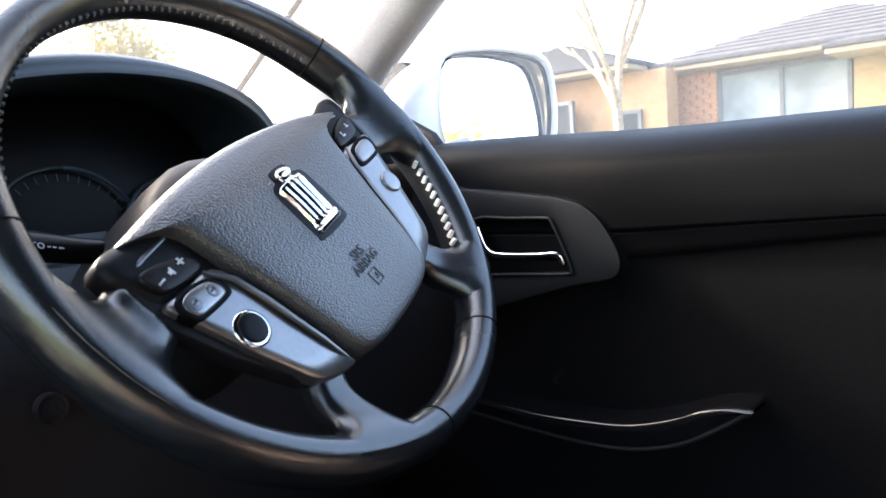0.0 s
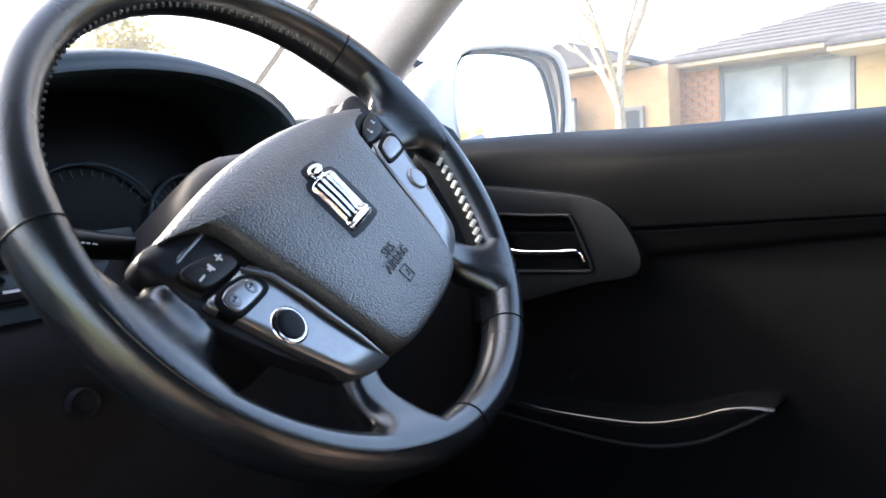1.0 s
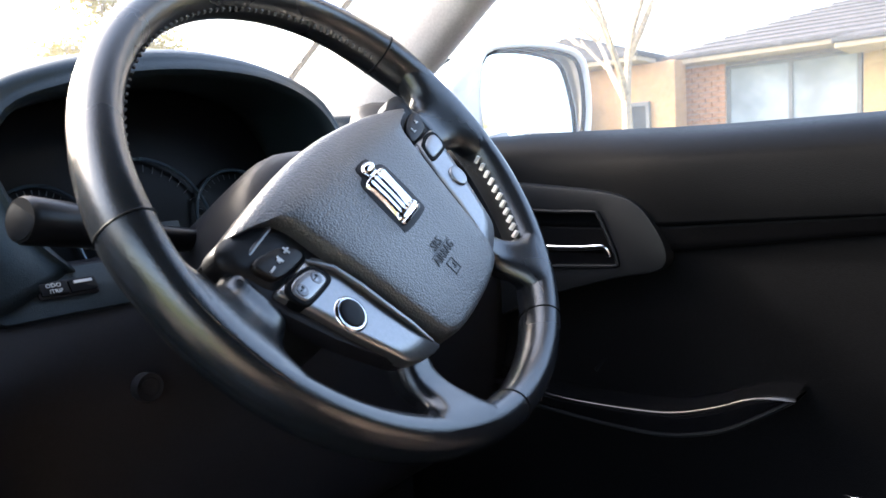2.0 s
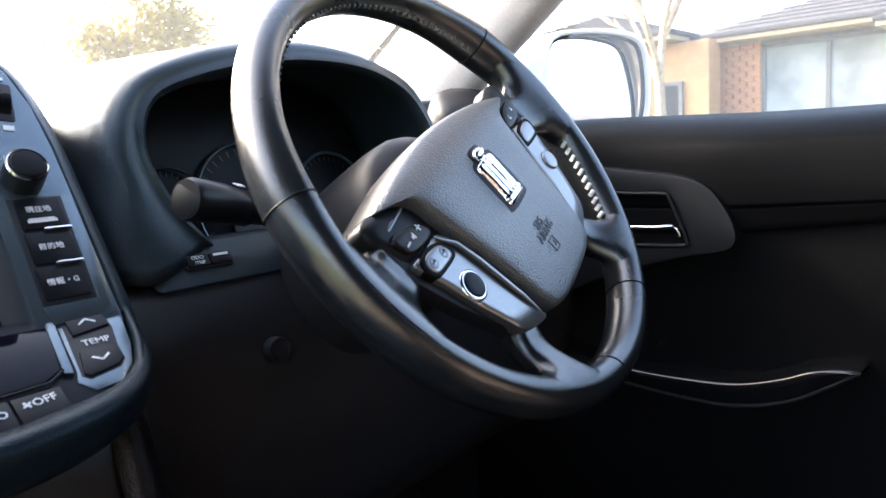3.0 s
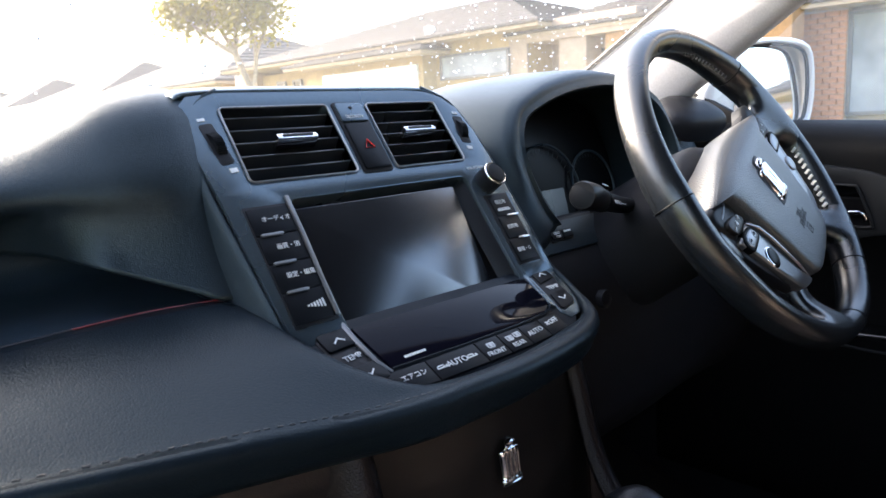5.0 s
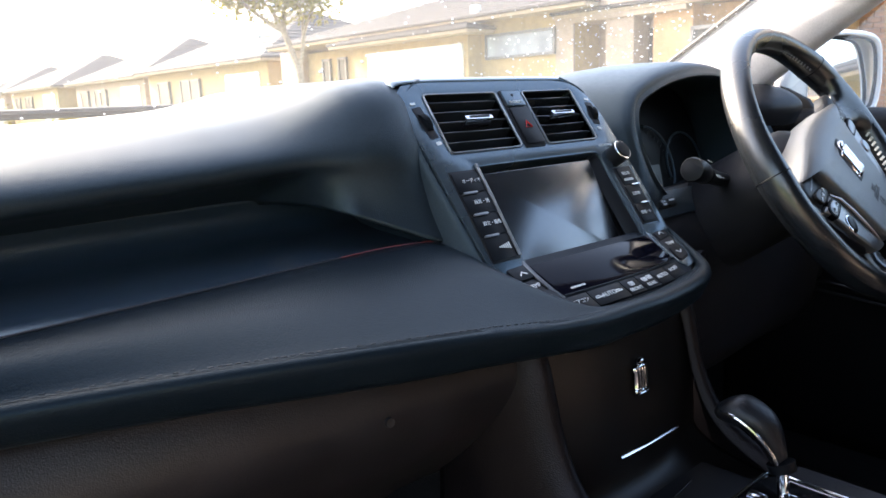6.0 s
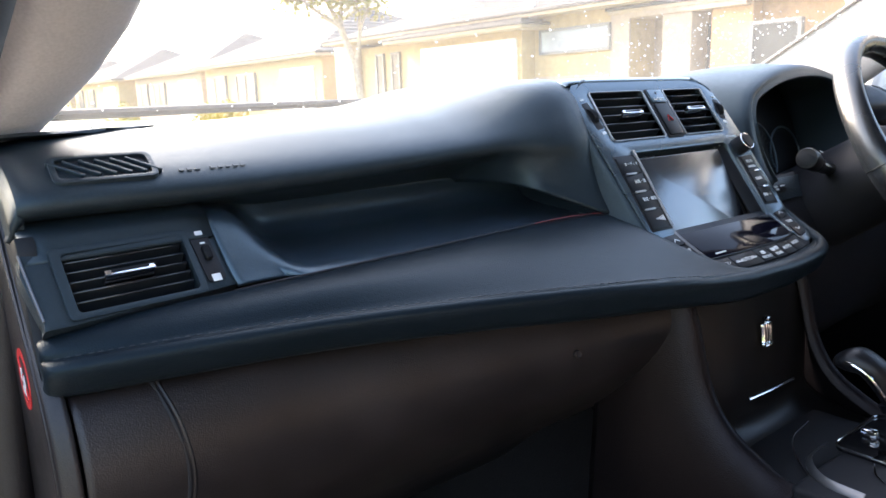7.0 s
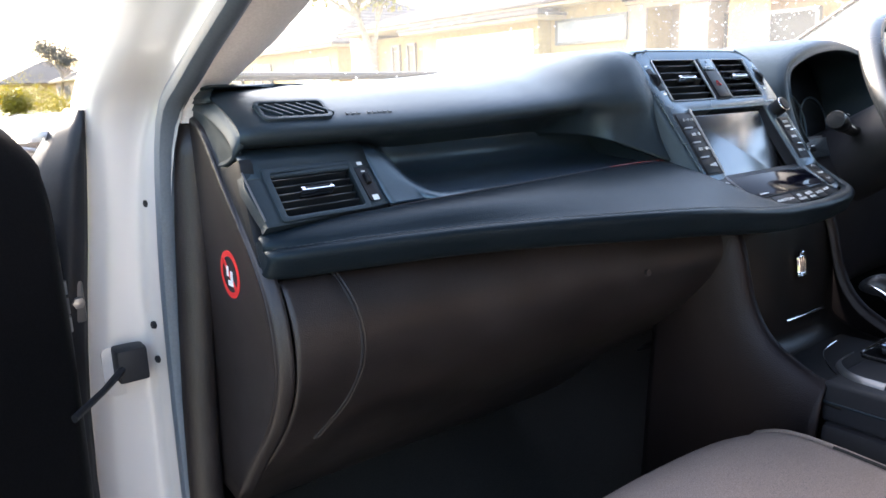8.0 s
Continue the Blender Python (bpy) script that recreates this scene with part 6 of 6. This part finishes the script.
DM = frame_of((0.7165, 0.0, 0.0), (0, -1, 0), (0, 0, 1))  # x runs to the rear, y up, z into the cabin
swept = smooth_outline([(-0.52, 0.940), (-0.454, 0.936), (-0.392, 0.930), (-0.330, 0.922), (-0.300, 0.909), (-0.281, 0.885), (-0.272, 0.863), (-0.275, 0.848), (-0.29, 0.841), (-0.332, 0.833), (-0.415, 0.809), (-0.52, 0.78)], 4)
recess = smooth_outline([(-0.436, 0.903), (-0.39, 0.9035), (-0.35, 0.903), (-0.342, 0.899), (-0.330, 0.872), (-0.3225, 0.852), (-0.325, 0.8475), (-0.34, 0.8465), (-0.39, 0.845), (-0.43, 0.8435), (-0.436, 0.847), (-0.437, 0.87)], 3)
plate = part("handle_plate", plate_mesh(swept, 0.04, DM, 0.004, 0.006, (recess,)), FACE_DARK, door, "dark satin swept handle plate")
part("handle_well", plate_mesh(rounded(-0.441, 0.839, -0.317, 0.908, 0.008), 0.004, DM, 0, -0.018), BLACK, plate)
part("handle_frame", tube_mesh([DM @ Vector((x, y, 0.007)) for x, y in recess], 0.0020, 8, True), FACE_DARK, plate)
part("pull_handle", tube_mesh([DM @ Vector(p) for p in spline([(-0.435, 0.893, 0.002), (-0.428, 0.882, 0.006), (-0.418, 0.870, 0.010), (-0.402, 0.8655, 0.012), (-0.36, 0.8655, 0.012), (-0.336, 0.8665, 0.010), (-0.331, 0.857, 0.008)], 5)], 0.0032, 10, flat=0.7), CHROME, plate, "chrome pull handle")
bm = box_mesh((0.016, 0.009, 0.006), 0.0015, 2, (-0.352, 0.889, -0.010))
bmesh.ops.transform(bm, matrix=DM, verts=bm.verts)
part("lock_button", bm, BUTTON, plate)
bars([(-0.003, -0.0006, 0.003, 0.0006)], DM @ Matrix.Translation((-0.352, 0.889, -0.0065)), INK, plate)
# the crease behind the plate and the glossy door pull
rows = []
for y, hi, lo in ((0.50, 0.712, 0.706), (0.43, 0.705, 0.690), (0.37, 0.701, 0.681), (0.305, 0.702, 0.678), (0.265, 0.706, 0.681), (0.225, 0.718, 0.693), (0.20, 0.729, 0.706), (0.175, 0.735, 0.722), (0.155, 0.736, 0.732)):
    mid = (hi + lo) / 2
    rows.append([(0.756, y, hi + 0.003), (0.735, y, hi + 0.003), (0.712, y, hi + 0.001), (0.7055, y, hi - 0.003), (0.7065, y, mid), (0.709, y, lo + 0.004), (0.714, y, lo), (0.756, y, lo - 0.004)])
skin("door_pull", rows, PULL, door, "glossy black moulded door pull", n=3, m=3, closed=True, caps=True)
line = [(0.7095, y, z) for y, z in ((0.48, 0.690), (0.371, 0.6805), (0.306, 0.6775), (0.265, 0.6805), (0.221, 0.693), (0.185, 0.714), (0.158, 0.732))]
part("pull_edge", tube_mesh(spline(line, 4), 0.0022, 8), FACE_DARK, door, "satin lower edge of the door pull")
bm = box_mesh((0.006, 0.03, 0.006), 0.0015, 1)
bmesh.ops.transform(bm, matrix=Matrix.Translation((0.745, 0.36, 0.735)) @ Matrix.Rotation(radians(-50), 4, "X"), verts=bm.verts)
part("lever", bm, BUTTON, door)
part("speaker_mark", box_mesh((0.004, 0.03, 0.010), 0.001, 1, (0.744, 0.11, 0.635)), CHROME, door, "small bright maker's plate")
# window frame, rear rail and pane
rail = [(0.735, 0.70, 1.02), (0.725, 0.55, 1.105), (0.705, 0.36, 1.235), (0.685, 0.14, 1.395), (0.675, -0.1, 1.475), (0.67, -0.6, 1.49)]
part("window_frame", tube_mesh(spline(rail, 4), 0.012, 8), TRIM_LIGHT, door)
pane = part("pane", grid_mesh([[(0.80, 0.60, 0.985), (0.80, 0.61, 1.0)], [(0.785, 0.3, 0.97), (0.735, 0.3, 1.26)], [(0.785, -0.4, 0.97), (0.69, -0.4, 1.44)]]), HAZY_SIDE, door)
pane.visible_shadow = False
# sail panel ahead of the pane
part("sail_panel", plate_mesh([(-0.66, 0.985), (-0.53, 0.985), (-0.545, 1.005), (-0.62, 1.045), (-0.66, 1.05)], 0.012, frame_of((0.78, 0, 0), (0, -1, 0), (0, 0, 1)), 0.003), BLACK, door)
part("door_skin", box_mesh((0.02, 1.1, 0.62), 0.008, 2, (0.86, 0.13, 0.66)), BODY_SHADED, door)

mirror = thing("side_mirror", "white painted door mirror with dark inner rim", "side mirror", at=(0.93, 0.58, 1.0))
loop = [(-0.97, -0.75), (-1.0, 0.2), (-0.86, 0.82), (-0.3, 0.99), (0.35, 1.0), (0.85, 0.86), (1.0, 0.35), (1.0, -0.45), (0.8, -0.93), (0, -1.0), (-0.75, -0.97)]
shell_loop = [(-0.99, -0.85), (-0.95, -0.10), (-0.78, 0.45), (-0.42, 0.86), (0.30, 1.0), (0.84, 0.88), (1.0, 0.35), (1.0, -0.45), (0.82, -0.93), (0, -1.0), (-0.80, -0.98)]
MC = Vector((0.935, 0.545, 1.045))
ox, oy = Vector((0.97, -0.24, 0)), Vector((0.24, 0.97, 0))
rows = []
for d, s in ((0.012, 0.875), (0.002, 0.885), (-0.003, 0.91), (-0.002, 0.955), (0.006, 1.0), (0.03, 1.05), (0.07, 1.02), (0.11, 0.86), (0.14, 0.55), (0.15, 0.2)):
    wide = 1.42 if d >= 0.003 and s >= 0.98 else 1.25 if d > 0.05 else 1.0
    rows.append([MC + ox * (0.116 * s * a * (wide if a < 0 else 1.0)) + oy * d + Vector((0, 0, 0.080 * s * c)) for a, c in (shell_loop if wide > 1 else loop)])
skin("housing", rows, SHELL_LIT, mirror, closed=True, caps=False, n=3, m=3)
part("rim", tube_mesh([MC + ox * (0.116 * 0.875 * p.x) + oy * 0.006 + Vector((0, 0, 0.080 * 0.875 * p.y)) for p in spline([(a, c, 0) for a, c in loop], 3, True)], 0.0035, 8, True), BLACK, mirror, "dark rubber rim")
glass_m = frame_of(MC + oy * 0.010, (0.985, -0.17, 0), (0, 0.085, 1))
part("glass", plate_mesh([(0.103 * p.x, 0.0715 * p.y) for p in spline([(a, c, 0) for a, c in loop], 3, True)], 0.003, glass_m, 0), MIRROR, mirror, "mirror glass")
part("foot", tube_mesh([(0.80, 0.585, 0.992), (0.84, 0.575, 0.985), (0.88, 0.57, 0.99)], [0.022, 0.02, 0.024], 12, flat=0.6), BODY_SHADED, mirror)

# ---- lower console, shifter, seat ----
console = thing("centre_console", "dark brown centre console with lidded bin and chrome handle", "console", at=(X0, 0.3, 0.4))
rows = []
for x in (-0.112, -0.10, -0.05, 0.0, 0.06, 0.11, 0.145):
    d = 0.012 * ((x - 0.015) / 0.12) ** 2
    rows.append([(x, 0.45 + d, 0.838), (x, 0.41 + d, 0.833), (x, 0.392 + d, 0.822), (x, 0.384 + d, 0.79), (x, 0.377 + d, 0.74), (x, 0.374 + d, 0.69), (x, 0.370 + d, 0.665), (x, 0.352, 0.648), (x, 0.31, 0.640), (x, 0.25, 0.637)])
skin("bin_lid", rows, GLOSS_BROWN, console, "glossy dark brown bin lid", n=3, m=3)
ob = new("emblem", EMBLEM)
ob.matrix_basis = frame_of((0.022, 0.3745, 0.763), (1, 0, 0), (0, 0.12, 1)) @ Matrix.Diagonal((0.78, 0.74, 0.8, 1))
tagged(hang(ob, console), "polished chrome ribbed emblem")
part("bin_handle", tube_mesh([(-0.012, 0.3715, 0.690), (0.03, 0.369, 0.690), (0.088, 0.3715, 0.688)], 0.0020, 8, flat=0.8), CHROME, console, "thin chrome handle")
part("lid_joint", tube_mesh(spline([(-0.098, 0.389, 0.815), (-0.094, 0.382, 0.76), (-0.085, 0.378, 0.71), (-0.07, 0.372, 0.672)], 4), 0.0014, 6), BLACK, console)
# leather cheeks, swept down and back
for s in (1, -1):
    rows = []
    for y, z in ((0.43, 0.86), (0.40, 0.83), (0.386, 0.80), (0.372, 0.745), (0.357, 0.712), (0.338, 0.690), (0.316, 0.676), (0.294, 0.665), (0.279, 0.660)):
        rows.append([(X0 + s * 0.108, y + 0.004, z - 0.01), (X0 + s * 0.113, y - 0.001, z), (X0 + s * 0.122, y + 0.0, z - 0.001), (X0 + s * 0.133, y + 0.012, z - 0.016), (X0 + s * 0.142, y + 0.04, z - 0.06), (X0 + s * 0.146, y + 0.06, z - 0.14), (X0 + s * 0.146, y + 0.08, 0.36)])
    rows.append([(q[0], 0.268, q[2] - 0.001) for q in rows[-1]])
    skin("side_cheek", rows, CHEEK, console, "soft leather-grained cheek", n=3, m=3)
# tray and the gate behind it
part("tray", box_mesh((0.19, 0.13, 0.02), 0.006, 2, (X0, 0.305, 0.640)), BLACK, console)
part("tray_edge", tube_mesh(spline([(-0.075, 0.262, 0.652), (-0.04, 0.30, 0.655), (0.0, 0.325, 0.657), (0.05, 0.333, 0.657)], 5), 0.0010, 6), CHROME, console, "thin bright tray edge")
part("upper_box", box_mesh((0.250, 0.75, 0.05), 0.006, 3, (X0, -0.103, 0.640)), BLACK, console, "black console top")
part("box_side", box_mesh((0.262, 0.76, 0.26), 0.010, 2, (X0, -0.110, 0.485)), BLACK, console)
part("gate_plate", plate_mesh(rounded(-0.055, -0.11, 0.055, 0.045, 0.012), 0.004, frame_of((0.045, 0.235, 0.668), (1, 0, 0), (0, 1, 0.02)), 0.001), GLOSS, console, "glossy black gate plate")
part("gate_edge", tube_mesh([frame_of((0.045, 0.235, 0.6685), (1, 0, 0), (0, 1, 0.02)) @ Vector((x, y, 0)) for x, y in rounded(-0.055, -0.11, 0.055, 0.045, 0.012)], 0.0014, 6, True), CHROME, console, "bright edge of the gate plate")
part("silver_band", tube_mesh(spline([(-0.09, 0.215, 0.668), (-0.085, 0.255, 0.668), (-0.055, 0.282, 0.668), (-0.012, 0.286, 0.668)], 5), 0.0045, 8, flat=0.25), SILVER_DULL, console, "satin band round the console top")
part("ashtray_edge", tube_mesh(spline([(-0.06, 0.16, 0.669), (-0.05, 0.215, 0.669), (-0.02, 0.235, 0.669)], 4), 0.0010, 6), CHROME, console)

KNOB = material("knob_leather", (0.008, 0.008, 0.010), 0.3, spec=0.4, bump=0.4, kind="leather")
part("box_line", tube_mesh([(X0 - 0.1255, 0.27, 0.640), (X0 - 0.1265, 0.0, 0.640), (X0 - 0.1265, -0.4, 0.640)], 0.0016, 6), SOFT, console)
shifter = thing("gear_shifter", "black leather gear knob with chrome trim on a chrome gate", "gear lever", at=(0.055, 0.27, 0.67))
pivot = Vector((0.057, 0.256, 0.715))
rows = []
for p, w, h in (((0.058, 0.252, 0.702), 0.009, 0.012), ((0.058, 0.258, 0.716), 0.013, 0.016), ((0.057, 0.266, 0.731), 0.018, 0.020), ((0.055, 0.277, 0.743), 0.022, 0.021), ((0.052, 0.292, 0.749), 0.023, 0.019), ((0.049, 0.306, 0.749), 0.020, 0.015), ((0.047, 0.315, 0.747), 0.010, 0.008), ((0.0465, 0.317, 0.7465), 0.003, 0.003)):
    c = pivot + (Vector(p) - pivot) * 0.86
    w, h = w * 0.84, h * 0.84
    rows.append([c + Vector((w * math.cos(a), -0.55 * h * math.sin(a) if c.z < 0.74 else -0.25 * h * math.sin(a), 0.55 * h * math.sin(a) if c.z < 0.74 else 0.9 * h * math.sin(a))) for a in (2 * math.pi * k / 12 for k in range(12))])
skin("knob", rows, KNOB, shifter, closed=True, caps=True, n=2, m=3)
part("knob_trim", tube_mesh(spline([pivot + (Vector(q) - pivot) * 0.85 for q in ((0.0315, 0.305, 0.752), (0.030, 0.285, 0.748), (0.034, 0.268, 0.736), (0.042, 0.255, 0.716), (0.047, 0.250, 0.702))], 5), 0.0019, 8), CHROME, shifter, "bright trim down the knob")
part("collar", tube_mesh([(0.058, 0.2495, 0.696), (0.058, 0.2525, 0.704)], [0.0115, 0.0125], 14), BUTTON, shifter)
part("shaft", tube_mesh([(0.056, 0.246, 0.665), (0.058, 0.2505, 0.70)], 0.0052), CHROME, shifter, "chrome shaft")
for k in range(5):
    part("gate_block", box_mesh((0.012, 0.016, 0.010), 0.003, 2, (0.037 + 0.011 * (k % 2) + 0.006 * k, 0.262 - 0.022 * k, 0.673)), CHROME, shifter, "polished gate piece")

seat = thing("passenger_seat", "grey-brown fabric passenger seat cushion", "car seat", at=(-0.37, -0.1, 0.35))
rows = []
for x, d in ((-0.63, 0.05), (-0.60, 0.012), (-0.5, 0.0), (-0.38, -0.004), (-0.26, 0.0), (-0.19, 0.012), (-0.155, 0.05)):
    rows.append([(x, 0.26 - d, 0.38), (x, 0.315 - d, 0.50), (x, 0.328 - d, 0.585 - d * 0.3), (x, 0.308 - d, 0.620 - d * 0.5), (x, 0.22 - d, 0.632 - d * 0.6), (x, -0.1, 0.605 - d * 0.6), (x, -0.3, 0.57 - d), (x, -0.38, 0.64), (x, -0.5, 1.0)])
skin("cushion", rows[1:-1], FABRIC, seat)
for side in (rows[:2], rows[-2:]):
    skin("bolster", [[(x, y, z + 0.004) for x, y, z in r] for r in side], FABRIC, seat, m=4)
for x in (-0.60, -0.19):
    line = [(x, 0.22, 0.627), (x, 0.0, 0.615), (x, -0.2, 0.585)]
    part("piping", tube_mesh(spline(line, 5), 0.003, 6), CARPET, seat, "dark seam piping")
dseat = thing("driver_seat", "grey-brown fabric driver's seat cushion", "car seat", at=(0.38, -0.2, 0.35))
rows = []
for x, d in ((0.16, 0.045), (0.19, 0.012), (0.28, 0.0), (0.40, -0.004), (0.5, 0.0), (0.61, 0.012), (0.64, 0.045)):
    rows.append([(x, 0.02 - d, 0.38), (x, 0.055 - d, 0.45), (x, 0.055 - d, 0.50 - d * 0.3), (x, 0.02 - d, 0.53 - d * 0.6), (x, -0.1, 0.54 - d * 0.8), (x, -0.25, 0.53 - d * 0.8), (x, -0.45, 0.51 - d), (x, -0.55, 0.6), (x, -0.65, 1.0)])
skin("cushion", rows, FABRIC, dseat)
